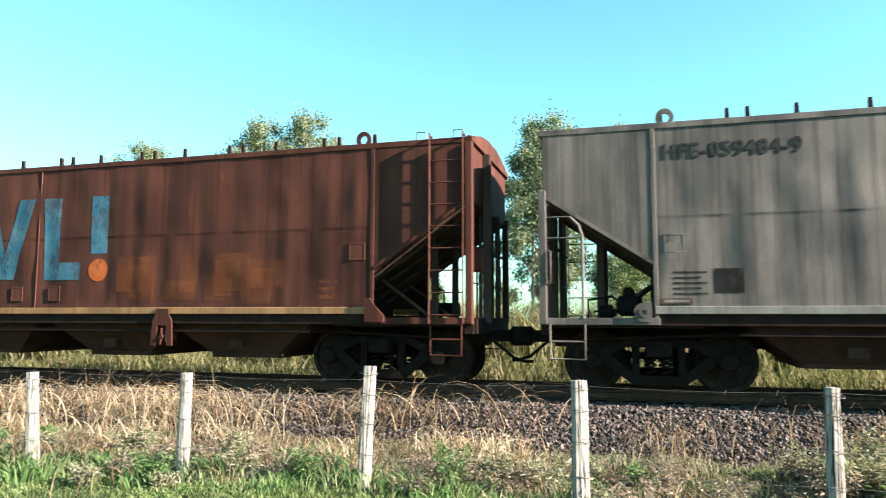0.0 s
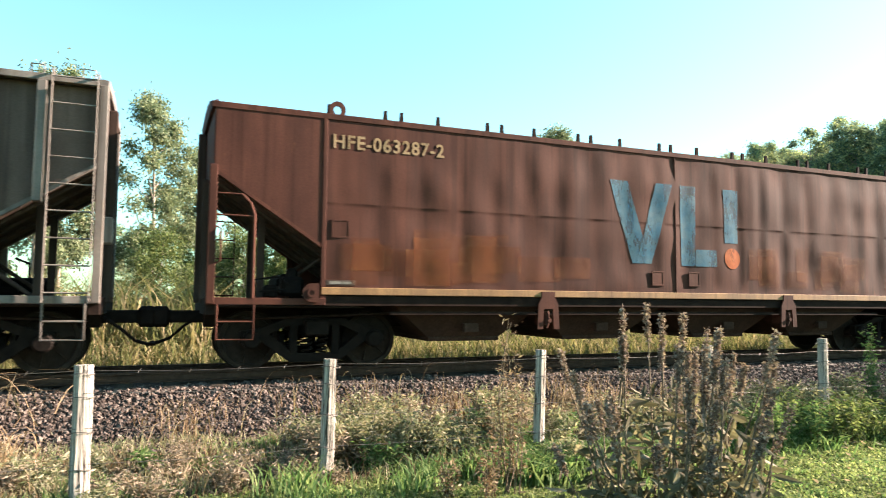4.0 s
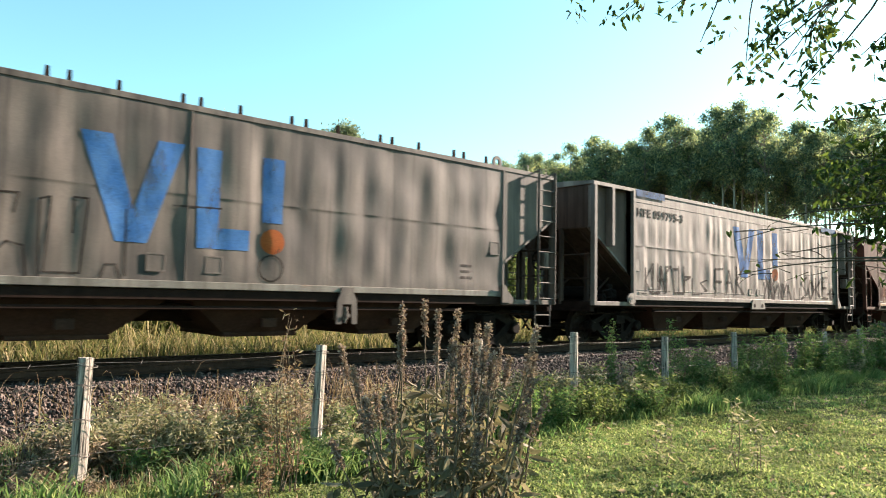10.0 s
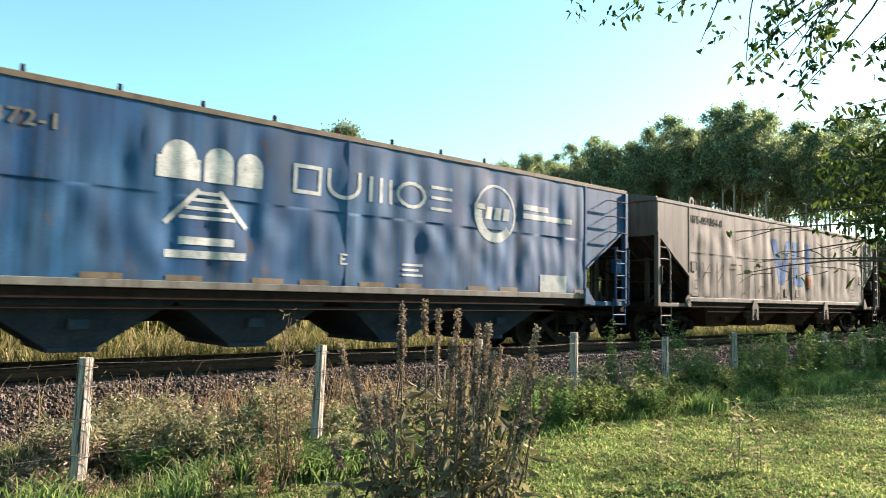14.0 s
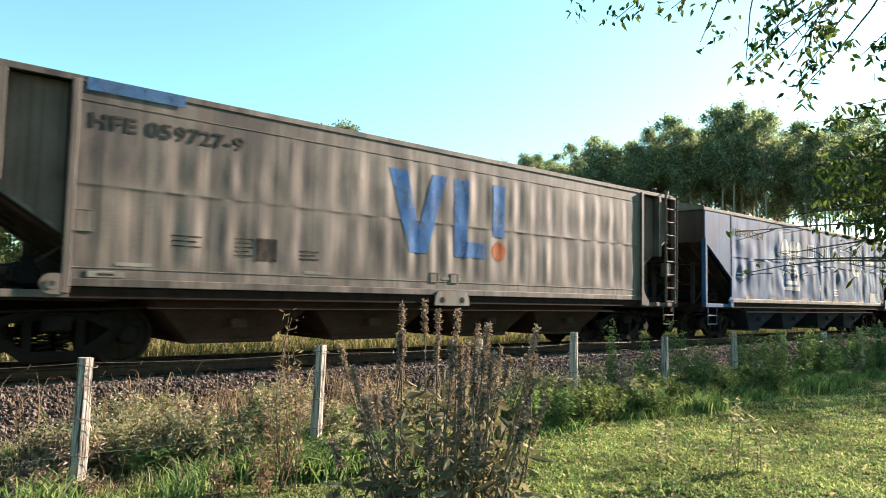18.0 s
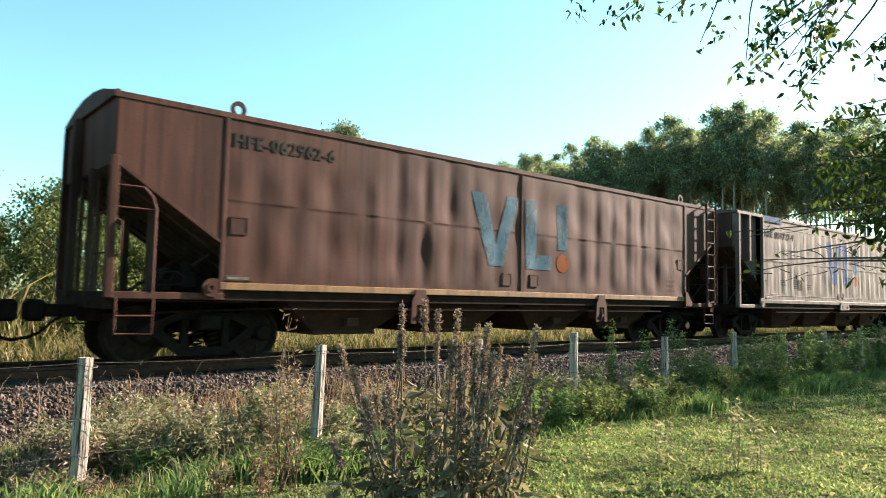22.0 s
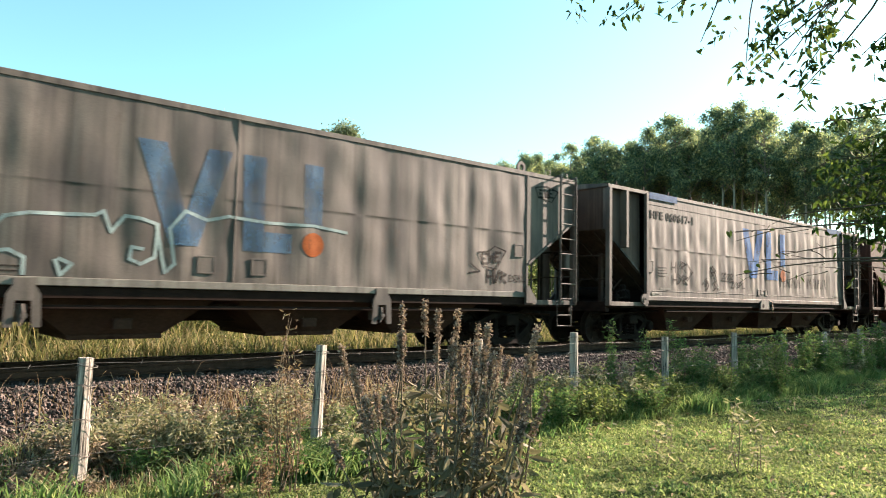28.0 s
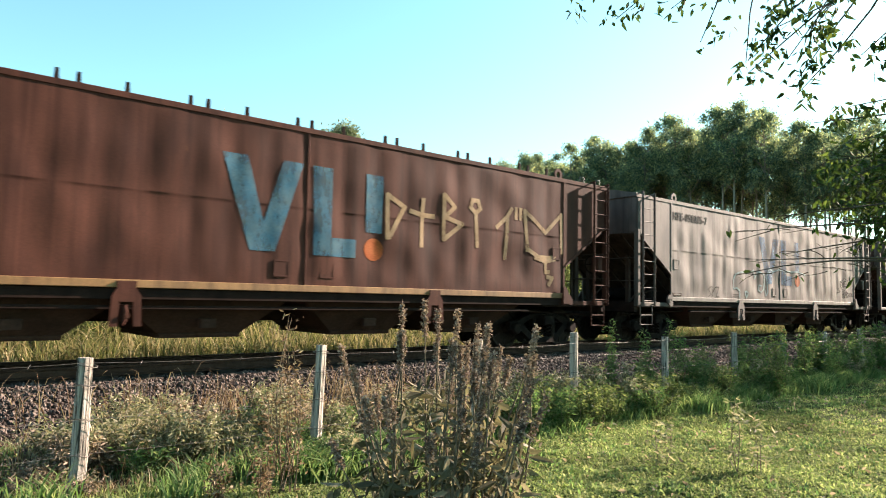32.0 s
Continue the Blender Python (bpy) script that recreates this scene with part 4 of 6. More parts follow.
def add(w, x):
    TRAIN.append((w, x))
    return w


BROWN_LABEL = "rust-brown covered hopper wagon, ochre sill, faded blue marks"
GREY_LABEL = "dirty grey covered hopper wagon, faded blue marks"

# grey wagon at the head
w = add(hopper_wagon("plain", 1, M_GREY, M_PALE, M_GREY, GREY_LABEL), 6.45)
lettering("HFE-059484-9", 0.30, -6.10, 3.16, M_BLACK, w, 1, 0.013, "raised black wagon number")
side_logo(w, 0.04, 1.66, 1.42, 1, 0.013, M_LOGOB, M_DOT)
small_print(w, -6.0, 1.62, 0.42, 5, 1, 0.013, M_SPRAY, 0.025, 0.07)
part("stencil_panel", patch(Build(), [(-5.50, 1.36), (-5.14, 1.36), (-5.14, 1.68), (-5.50, 1.68)], 1, 0.013), M_SPRAY, w, "dark square painted panel")

# brown wagon with rust patches
w = add(hopper_wagon("plain", 2, M_BROWN, M_OCHRE, M_BROWN, BROWN_LABEL + ", rust patches"), -10.02)
lettering("HFE-063287-2", 0.30, -6.12, 3.18, M_CREAM, w, 2, 0.013, "raised pale wagon number")
side_logo(w, 0.04, 1.66, 1.42, 2, 0.013, M_LOGO, M_DOT)
rr = random.Random(5)
for k in range(26):
    u, z = rr.choice([rr.uniform(-6.0, -2.4), rr.uniform(1.5, 4.2)]), rr.uniform(1.20, 1.50)
    du, dz = rr.uniform(0.3, 0.8), rr.uniform(0.3, 0.75)
    part("rust_patch", patch(Build(), [(u, z), (u + du, z), (u + du, z + dz), (u, z + dz)], 2, 0.013, 0.003 + 0.0005 * k), M_ORANGERUST, w, "patch of orange rust film")
small_print(w, 5.35, 1.55, 0.34, 3, 2, 0.013, M_ORANGERUST, 0.06, 0.12)

# grey framed wagon with black scrawls
w = add(hopper_wagon("framed", 3, M_GREYW, M_PALE, M_GREYW, GREY_LABEL + " and black sprayed scrawls", clips="none", amp=0.015), -26.78)
lettering("HFE 059795-3", 0.30, -6.05, 3.12, M_BLACK, w, 3, 0.015, "raised black wagon number")
for u0, u1 in ((-6.1, -4.85), (4.95, 6.18)):
    part("blue_smear", Build().plate([(u0, 3.59), (u1, 3.59), (u1, 3.758), (u0, 3.758)], -SIDE - 0.020, -SIDE - 0.0155), M_ROOFBLUE, w, "flaking blue paint on the roof edge")
side_logo(w, 0.14, 1.80, 1.46, 3, 0.015, M_LOGOB, M_DOT)
BLACK_TAG = "black sprayed mark along the lower side"
sprayed(w, "FAK", -2.30, 1.28, 1.75, 0.74, 3, 0.015, M_SPRAY, 0.065, BLACK_TAG, 0.01, 3)
sprayed(w, "KUAPCU", -5.68, 1.28, 1.80, 0.66, 3, 0.015, M_SPRAY, 0.06, "blurred black sprayed mark", 0.0, 4)
sprayed(w, "PLS", -3.92, 1.28, 1.25, 0.42, 3, 0.015, M_SPRAY, 0.05, "small black sprayed mark", 0.0, 5)
sprayed(w, "YMYNYA", 0.62, 1.22, 1.95, 0.46, 3, 0.015, M_SPRAY, 0.075, BLACK_TAG, 0.0, 6)
part("sprayed_mark", stroke(Build(), [(0.70, 1.88), (1.02, 1.55), (1.06, 1.98), (1.12, 1.22)], 0.10, 3, 0.015), M_SPRAY, w, "broad black sprayed mark")
part("sprayed_mark", stroke(Build(), [(1.06, 1.90), (1.22, 1.62), (1.40, 1.92)], 0.09, 3, 0.015), M_SPRAY, w, "broad black sprayed mark")
sprayed(w, "U", 2.74, 1.22, 0.52, 0.40, 3, 0.015, M_SPRAY, 0.07, BLACK_TAG, 0.0, 7)
sprayed(w, "SOKE", 3.28, 1.26, 2.30, 0.66, 3, 0.015, M_SPRAY, 0.085, BLACK_TAG, 0.015, 8)
part("sprayed_blot", disc(Build(), 5.80, 1.46, 0.0, 0.22, 3, 0.015, 0.0, 6.2832, 0.006), M_SPRAY, w, "black sprayed blot")
part("sprayed_mark", stroke(Build(), [(5.40, 1.46), (6.12, 1.46)], 0.05, 3, 0.015, 0.0065), M_SPRAY, w, "black sprayed line")
sprayed(w, "CUVU", 4.62, 1.90, 1.25, 0.34, 3, 0.015, M_FAINT, 0.05, "worn white sprayed mark", -0.03, 9)
sill_strips(w, (-5.6, -2.5), 3, 0.015)

# grey wagon
w = add(hopper_wagon("plain", 4, M_GREY, M_PALE, M_GREY, GREY_LABEL + " and faint scratched marks"), -43.62)
lettering("HFE-059364-8", 0.30, -6.18, 3.18, M_BLACK, w, 4, 0.013, "raised black wagon number")
side_logo(w, 0.04, 1.66, 1.42, 4, 0.013, M_LOGOB, M_DOT)
for pts in ([(-5.52, 2.16), (-5.50, 1.86), (-5.10, 1.88), (-5.13, 1.21), (-5.50, 1.21), (-5.51, 1.75), (-5.15, 2.10)], [(-4.76, 2.16), (-4.74, 1.20)], [(-4.72, 1.62), (-4.40, 1.90)], [(-4.72, 1.88), (-4.40, 2.12), (-4.42, 1.25)],
            [(-4.05, 2.02), (-3.75, 2.02)], [(-3.98, 2.16), (-3.98, 1.24)], [(-4.0, 2.16), (-3.65, 2.16)], [(-3.48, 2.16), (-3.30, 2.17), (-3.34, 1.22)], [(-3.36, 1.28), (-3.18, 1.38), (-2.98, 1.26)], [(-2.90, 2.10), (-2.92, 1.22)],
            [(-2.52, 1.20), (-2.55, 2.17), (-2.02, 2.19), (-2.06, 1.95)], [(-2.30, 1.92), (-2.30, 1.40), (-2.12, 1.60), (-1.95, 1.56), (-1.90, 1.20)], [(-1.78, 1.20), (-1.80, 2.14), (-1.68, 2.18), (-1.72, 1.25), (-1.32, 1.25), (-1.26, 2.20), (-1.42, 2.20), (-1.42, 1.75)],
            [(-1.08, 1.20), (-1.02, 1.38), (-0.90, 1.38), (-0.84, 1.20)], [(-0.78, 1.24), (-0.80, 2.10)], [(-0.20, 2.22), (0.48, 2.24)]):
    part("sprayed_mark", stroke(Build(), pts, 0.026, 4, 0.013), M_SPRAY, w, "thin dark sprayed line")
part("sprayed_ring", disc(Build(), 1.28, 1.42, 0.18, 0.205, 4, 0.013, 0.0, 6.2832, 0.006), M_SPRAY, w, "thin dark sprayed ring")
sprayed(w, "18", -6.10, 1.43, 0.34, 0.22, 4, 0.013, M_SPRAY, 0.028, "faint sprayed number", 0.0, 13)
small_print(w, 5.1, 1.62, 0.30, 3, 4, 0.013, M_SPRAY, 0.05, 0.11)

# blue wagon with white signs
w = add(hopper_wagon("rungs", 5, M_BLUE, M_PALE, M_TAN, "weathered blue covered hopper wagon, tan roof edge, white signs", clips="small", amp=0.016, under=M_BLUEUNDER), -60.42)
lettering("HFE-054372-1", 0.30, -6.12, 3.02, M_PALE, w, 5, 0.016, "raised pale wagon number")
for u, wd in ((-3.04, 0.60), (-2.38, 0.42), (-1.90, 0.40)):
    part("white_block", disc(patch(Build(), [(u, 2.60), (u + wd, 2.60), (u + wd, 2.90), (u, 2.90)], 5, 0.016), u + wd / 2, 2.90, 0.0, wd / 2 if wd < 0.5 else 0.24, 5, 0.016, 0.0, math.pi, 0.0055), M_WHITE, w, "rounded white painted block of a company sign")
part("white_sign", stroke(stroke(Build(), [(-2.88, 2.00), (-2.46, 2.46)], 0.07, 5, 0.016), [(-1.74, 2.00), (-2.14, 2.46)], 0.07, 5, 0.016), M_WHITE, w, "two slanted white bars of a company sign")
for z, wd in ((2.06, 0.40), (2.19, 0.32), (2.31, 0.24), (2.41, 0.17)):
    part("white_bar", patch(Build(), [(-2.30 - wd, z), (-2.30 + wd, z), (-2.30 + wd, z + 0.05), (-2.30 - wd, z + 0.05)], 5, 0.016), M_WHITE, w)
small_print(w, -2.70, 1.70, 0.78, 1, 5, 0.016, M_WHITE, 0.11)
small_print(w, -2.88, 1.51, 1.15, 1, 5, 0.016, M_WHITE, 0.11)
sprayed(w, "E", -0.10, 1.55, 0.14, 0.14, 5, 0.016, M_WHITE, 0.03, "small white letter", 0.0, 2)
WHITE_SIGN = "thin white shape of a company sign"
def arc_pts(cu, cz, ru, rz, a0, a1, n=14):
    return [(cu + ru * math.cos(a0 + (a1 - a0) * k / n), cz + rz * math.sin(a0 + (a1 - a0) * k / n)) for k in range(n + 1)]
part("white_sign", stroke(Build(), [(-0.96, 2.64), (-0.96, 3.04), (-0.52, 3.04), (-0.52, 2.64), (-0.96, 2.64)], 0.06, 5, 0.016), M_WHITE, w, WHITE_SIGN)
part("white_sign", stroke(Build(), [(-0.35, 3.06)] + arc_pts(-0.065, 2.84, 0.285, 0.21, math.pi, 2 * math.pi) + [(0.22, 3.06)], 0.06, 5, 0.016), M_WHITE, w, WHITE_SIGN)
for u in (0.42, 0.63, 0.84):
    part("white_bar", patch(Build(), [(u, 2.62), (u + 0.065, 2.62), (u + 0.065, 3.05), (u, 3.05)], 5, 0.016), M_WHITE, w)
part("white_sign", stroke(Build(), arc_pts(1.32, 2.83, 0.30, 0.21, 0.0, 6.2832), 0.06, 5, 0.016), M_WHITE, w, WHITE_SIGN)
for z in (2.64, 2.84, 3.03):
    part("white_bar", patch(Build(), [(1.76, z - 0.028), (2.26, z - 0.028), (2.26, z + 0.028), (1.76, z + 0.028)], 5, 0.016), M_WHITE, w)
part("white_ring", disc(Build(), 3.40, 2.70, 0.52, 0.57, 5, 0.016), M_WHITE, w, "white painted ring of a company sign")
part("white_arc", disc(Build(), 3.40, 2.70, 0.38, 0.56, 5, 0.016, 3.05, 5.6, 0.006), M_WHITE, w, "thick white arc of a company sign")
part("white_bar", patch(Build(), [(2.82, 2.76), (3.12, 2.76), (3.08, 2.86), (2.82, 2.86)], 5, 0.016, 0.007), M_WHITE, w)
for u in (3.12, 3.36, 3.60):
    part("white_block", patch(Build(), [(u, 2.58), (u + 0.17, 2.58), (u + 0.20, 2.82), (u + 0.04, 2.82)], 5, 0.016, 0.007), M_WHITE, w)
small_print(w, 4.18, 2.86, 0.78, 1, 5, 0.016, M_WHITE, 0.11)
small_print(w, 4.18, 2.68, 1.55, 1, 5, 0.016, M_WHITE, 0.11)
small_print(w, -5.9, 1.90, 0.46, 2, 5, 0.016, M_WHITE, 0.04, 0.1)
small_print(w, 1.15, 1.58, 0.46, 3, 5, 0.016, M_WHITE, 0.04, 0.09)
part("notice_panel", patch(Build(), [(4.72, 1.20), (5.55, 1.20), (5.55, 1.56), (4.72, 1.56)], 5, 0.016, 0.008), M_WHITE, w, "white notice panel with fine print")
small_print(w, 4.78, 1.50, 0.65, 4, 5, 0.016, M_BLUE, 0.02, 0.07)
for u in (-5.42, -3.90, -2.85, -1.60, -0.82, 0.28, 1.08, 2.70, 3.55, 5.85):
    part("sill_marker", patch(Build(), [(u, 1.195), (u + (0.5 if u < 5 else 0.3), 1.195), (u + (0.5 if u < 5 else 0.3), 1.275), (u, 1.275)], 5, 0.016, 0.007), M_TAN, w, "tan plate on the lower edge")

# grey framed wagon
w = add(hopper_wagon("framed", 6, M_SMUDGED, M_PALE, M_SMUDGED, GREY_LABEL + " and brown stains", clips="none", amp=0.015), -77.36)
lettering("HFE 059727-9", 0.30, -6.05, 3.12, M_BLACK, w, 6, 0.015, "raised black wagon number")
part("blue_smear", Build().plate([(-6.1, 3.59), (-4.85, 3.59), (-4.85, 3.758), (-6.1, 3.758)], -SIDE - 0.020, -SIDE - 0.0155), M_ROOFBLUE, w, "flaking blue paint on the roof edge")
side_logo(w, 0.10, 1.80, 1.46, 6, 0.015, M_LOGOB, M_DOT)
part("stencil_panel", patch(Build(), [(-3.72, 1.52), (-3.38, 1.52), (-3.38, 1.86), (-3.72, 1.86)], 6, 0.015), M_SPRAY, w, "dark square painted panel")
small_print(w, -4.05, 1.82, 0.28, 5, 6, 0.015, M_SPRAY, 0.02, 0.06)
small_print(w, -4.95, 1.80, 0.42, 3, 6, 0.015, M_SPRAY, 0.02, 0.07)
small_print(w, -3.0, 1.70, 0.34, 3, 6, 0.015, M_SPRAY, 0.02, 0.06)
sill_strips(w, (-5.65, -2.9, -0.1), 6, 0.015)

# brown wagon
w = add(hopper_wagon("plain", 7, M_BROWND, M_OCHRE, M_BROWND, BROWN_LABEL, clips="none"), -94.20)
lettering("HFE-062962-6", 0.30, -6.12, 3.18, M_BLACK, w, 7, 0.013, "raised dark wagon number")
side_logo(w, 0.04, 1.66, 1.42, 7, 0.013, M_LOGO, M_DOT)
small_print(w, 5.35, 1.55, 0.40, 3, 7, 0.013, M_ORANGERUST, 0.06, 0.12)

# grey framed wagon with large scrawls
w = add(hopper_wagon("framed", 8, M_SMUDGED, M_PALE, M_SMUDGED, GREY_LABEL + " and dark sprayed lettering", clips="small", amp=0.015), -111.10)
lettering("HFE 060617-1", 0.30, -6.05, 3.12, M_BLACK, w, 8, 0.015, "raised black wagon number")
for u0, u1 in ((-6.1, -4.83), (4.90, 6.18)):
    part("blue_smear", Build().plate([(u0, 3.59), (u1, 3.59), (u1, 3.758), (u0, 3.758)], -SIDE - 0.020, -SIDE - 0.0155), M_ROOFBLUE, w, "flaking blue paint on the roof edge")
side_logo(w, 0.14, 1.80, 1.46, 8, 0.015, M_LOGOB, M_DOT)
for k in range(16):      # a row of plain bars, close together
    u_, gap = 1.22 + 0.20 * k + (0.46 if k > 7 else 0.0), 0.03 * (-1) ** k
    hb = 0.24 if k < 8 else 0.30
    part("sprayed_mark", stroke(Build(), [(u_ - gap, 1.62), (u_ + gap, 1.62 + hb)], 0.05, 8, 0.015), M_SPRAY, w, "dark sprayed bar")
sprayed(w, "HVR", -5.08, 1.82, 0.72, 0.28, 8, 0.015, M_SPRAY, 0.035, "thin dark sprayed letters", 0.0, 31)
sprayed(w, "HDR", -5.02, 1.52, 0.74, 0.26, 8, 0.015, M_SPRAY, 0.04, "thin dark sprayed letters", 0.0, 32)
part("sprayed_mark", stroke(Build(), [(-4.40, 2.08), (-4.06, 1.84), (-4.32, 1.62)], 0.035, 8, 0.015), M_SPRAY, w, "dark sprayed hook")
sprayed(w, "2022", -2.50, 1.74, 0.64, 0.16, 8, 0.015, M_SPRAY, 0.028, "small dark sprayed number", 0.0, 33)
part("sprayed_mark", stroke(Build(), [(-2.55, 1.69), (-1.95, 1.66)], 0.03, 8, 0.015), M_SPRAY, w, "dark sprayed line")
sprayed(w, "ZKSAL", -1.96, 1.50, 0.85, 0.17, 8, 0.015, M_SPRAY, 0.03, "faint dark sprayed scribble", 0.0, 34)
for pts in ([(-3.02, 2.06), (-3.14, 1.92), (-3.0, 1.80), (-2.88, 1.94), (-3.02, 2.06), (-2.66, 1.40)], [(-3.05, 1.82), (-2.74, 1.42)], [(-3.10, 1.88), (-2.92, 1.90)], [(-3.52, 1.56), (-3.36, 1.72), (-3.40, 1.50), (-3.30, 1.60)]):
    part("sprayed_mark", stroke(Build(), pts, 0.032, 8, 0.015), M_SPRAY, w, "dark sprayed figure of lines")
sprayed(w, "DGS", -3.35, 1.40, 0.55, 0.26, 8, 0.015, M_SPRAY, 0.035, "dark sprayed scribble", 0.0, 35)
small_print(w, -5.72, 1.90, 0.42, 4, 8, 0.015, M_SPRAY, 0.02, 0.07)
sill_strips(w, (-5.60, -2.72, -0.14, 2.44, 5.34), 8, 0.015)
part("release_lever", Build().tube([(0.30, -SIDE - 0.05, 1.15), (0.42, -SIDE - 0.07, 1.12), (0.46, -SIDE - 0.07, 0.82)], 0.02, 6), M_OCHRE, w, "bent ochre lever")

# grey wagon with ladders at both ends
w = add(hopper_wagon("plain", 9, M_GREY, M_PALE, M_GREY, GREY_LABEL + " and pale outline", clips="none", left_ladder=True), -127.80)
lettering("HFE-058085-7", 0.30, -6.15, 3.18, M_BLACK, w, 9, 0.013, "raised black wagon number")
side_logo(w, 0.04, 1.66, 1.42, 9, 0.013, M_FADED, M_DOT)
for pts in ([(-2.62, 1.22), (-2.62, 1.42), (-2.78, 1.50), (-2.96, 1.48), (-2.98, 1.72), (-2.84, 1.90), (-2.60, 1.96), (-2.2, 1.98), (-1.86, 2.00), (-1.76, 2.06), (-1.66, 1.80), (-1.50, 2.02), (-1.30, 2.00), (-1.08, 1.94), (-1.10, 1.50), (-1.28, 1.40), (-1.42, 1.46), (-1.40, 1.62), (-1.26, 1.60)],
            [(-1.10, 1.94), (-0.96, 1.30), (-0.84, 1.42), (-0.92, 1.90), (-0.72, 2.16), (-0.40, 2.06), (-0.1, 2.14), (0.5, 2.10), (1.3, 2.12), (1.9, 2.06)], [(-2.28, 1.40), (-2.22, 1.22), (-2.10, 1.36), (-2.24, 1.42)]):
    part("sprayed_mark", stroke(Build(), pts, 0.045, 9, 0.013), M_TEAL, w, "pale sprayed outline")
for pts in ([(4.86, 1.92), (5.02, 1.66), (5.34, 1.62), (5.60, 1.98), (5.30, 2.06), (5.16, 1.96), (4.86, 1.92)], [(6.44, 3.36), (6.54, 3.16), (6.96, 3.10), (7.16, 3.34), (6.80, 3.42), (6.44, 3.36)]):
    part("sprayed_mark", stroke(Build(), pts, 0.028, 9, 0.013, 0.010), M_SPRAY, w, "dark sprayed outline")
sprayed(w, "EWE", 4.98, 1.72, 0.52, 0.20, 9, 0.013, M_SPRAY, 0.045, "dark sprayed letters", 0.02, 41)
sprayed(w, "EWE", 6.58, 3.18, 0.46, 0.16, 9, 0.013, M_SPRAY, 0.04, "dark sprayed letters", 0.01, 42)
sprayed(w, "HVR", 5.10, 1.36, 0.56, 0.24, 9, 0.013, M_SPRAY, 0.045, "dark sprayed letters", 0.0, 43)
sprayed(w, "ESCALL", 5.72, 1.40, 0.48, 0.12, 9, 0.013, M_SPRAY, 0.022, "small dark sprayed scribble", 0.0, 44)
part("sprayed_mark", stroke(Build(), [(4.62, 1.52), (4.90, 1.56), (4.66, 1.70)], 0.03, 9, 0.013), M_SPRAY, w, "dark sprayed hook")
sprayed(w, "SYZ", -4.40, 1.22, 0.65, 0.30, 9, 0.013, M_SPRAY, 0.02, "faint dark scribble", 0.0, 45)
small_print(w, -3.0, 1.30, 0.4, 3, 9, 0.013, M_SPRAY, 0.02, 0.06)

# brown wagon with cream strokes
w = add(hopper_wagon("plain", 10, M_BROWN, M_OCHRE, M_BROWN, BROWN_LABEL + ", cream strokes"), -144.48)
lettering("HFE-062", 0.30, -6.12, 3.18, M_BLACK, w, 10, 0.013, "raised dark wagon number")
side_logo(w, 0.04, 1.66, 1.42, 10, 0.013, M_LOGO, M_DOT)
for pts in ([(1.56, 2.04), (1.54, 2.78), (1.92, 2.60), (1.60, 2.06)], [(2.30, 1.95), (2.32, 2.78)], [(2.06, 2.55), (2.30, 2.50), (2.58, 2.50)], [(2.84, 2.10), (2.80, 2.92), (3.08, 2.72), (2.84, 2.52), (3.28, 2.42), (2.86, 2.12)],
            [(3.65, 2.03), (3.62, 2.66)], [(3.48, 2.76), (3.52, 2.90), (3.68, 2.90), (3.74, 2.76), (3.62, 2.66), (3.48, 2.76)], [(4.44, 1.84), (4.48, 2.68), (4.60, 2.84)], [(4.18, 2.44), (4.46, 2.66)],
            [(4.73, 2.86), (4.73, 2.66)], [(4.86, 2.86), (4.86, 2.66)], [(5.06, 2.04), (4.98, 2.84), (5.62, 2.44), (6.12, 2.86), (6.14, 2.06)], [(5.06, 2.06), (5.40, 1.92), (5.80, 1.92), (6.12, 2.06)], [(5.30, 1.90), (5.62, 1.84), (5.64, 1.62), (5.74, 1.62)], [(5.66, 1.84), (5.90, 1.90)], [(5.70, 1.52), (5.84, 1.50), (5.74, 1.36)]):
    part("sprayed_mark", stroke(Build(), pts, 0.085, 10, 0.013), M_CREAM, w, "cream sprayed stroke")


# ---- fence ----
def fence_post(x, y, lean_x, lean_y, h, sd):
    rr = random.Random(sd)
    b = Build()
    rings, n = 9, 10
    r = rr.uniform(0.058, 0.076)
    vs = []
    for j in range(rings):
        t = j / (rings - 1)
        for k in range(n):
            a = 2 * math.pi * k / n
            sq = 1.0 / max(abs(math.cos(a)), abs(math.sin(a))) ** 0.55
            q = r * (1.08 - 0.16 * t) * sq * (1 + 0.10 * noise.noise((k * 1.7 + sd, t * 3.0, sd)))
            vs.append((q * math.cos(a) + 0.02 * noise.noise((t * 1.5, sd, 1.0)), q * math.sin(a) * 0.9, -0.35 + (h + 0.35) * t + (0.015 * noise.noise((k, sd, 9)) if j == rings - 1 else 0)))
    b.add(vs, [(j * n + k, j * n + (k + 1) % n, (j + 1) * n + (k + 1) % n, (j + 1) * n + k) for j in range(rings - 1) for k in range(n)])
    b.add([vs[(rings - 1) * n + k] for k in range(n)], [tuple(range(n))])
    p = thing("fence_post", "weathered grey wooden fence post standing in the grass", "fence post", "posts of the wire fence", pose(x, y, float(ground_z(x, y)), lean_y, lean_x, rr.uniform(0, 40)))
    part("post", b, M_POST, p)
    for z in (0.32, 0.62, 0.90, h - 0.07):
        part("wire_tie", Build().tube([(0.088 * math.cos(a), 0.082 * math.sin(a), z + 0.01 * math.sin(a * 2)) for a in np.linspace(0, 6.28, 11)], 0.004, 4), M_WIRE, p)
    return p


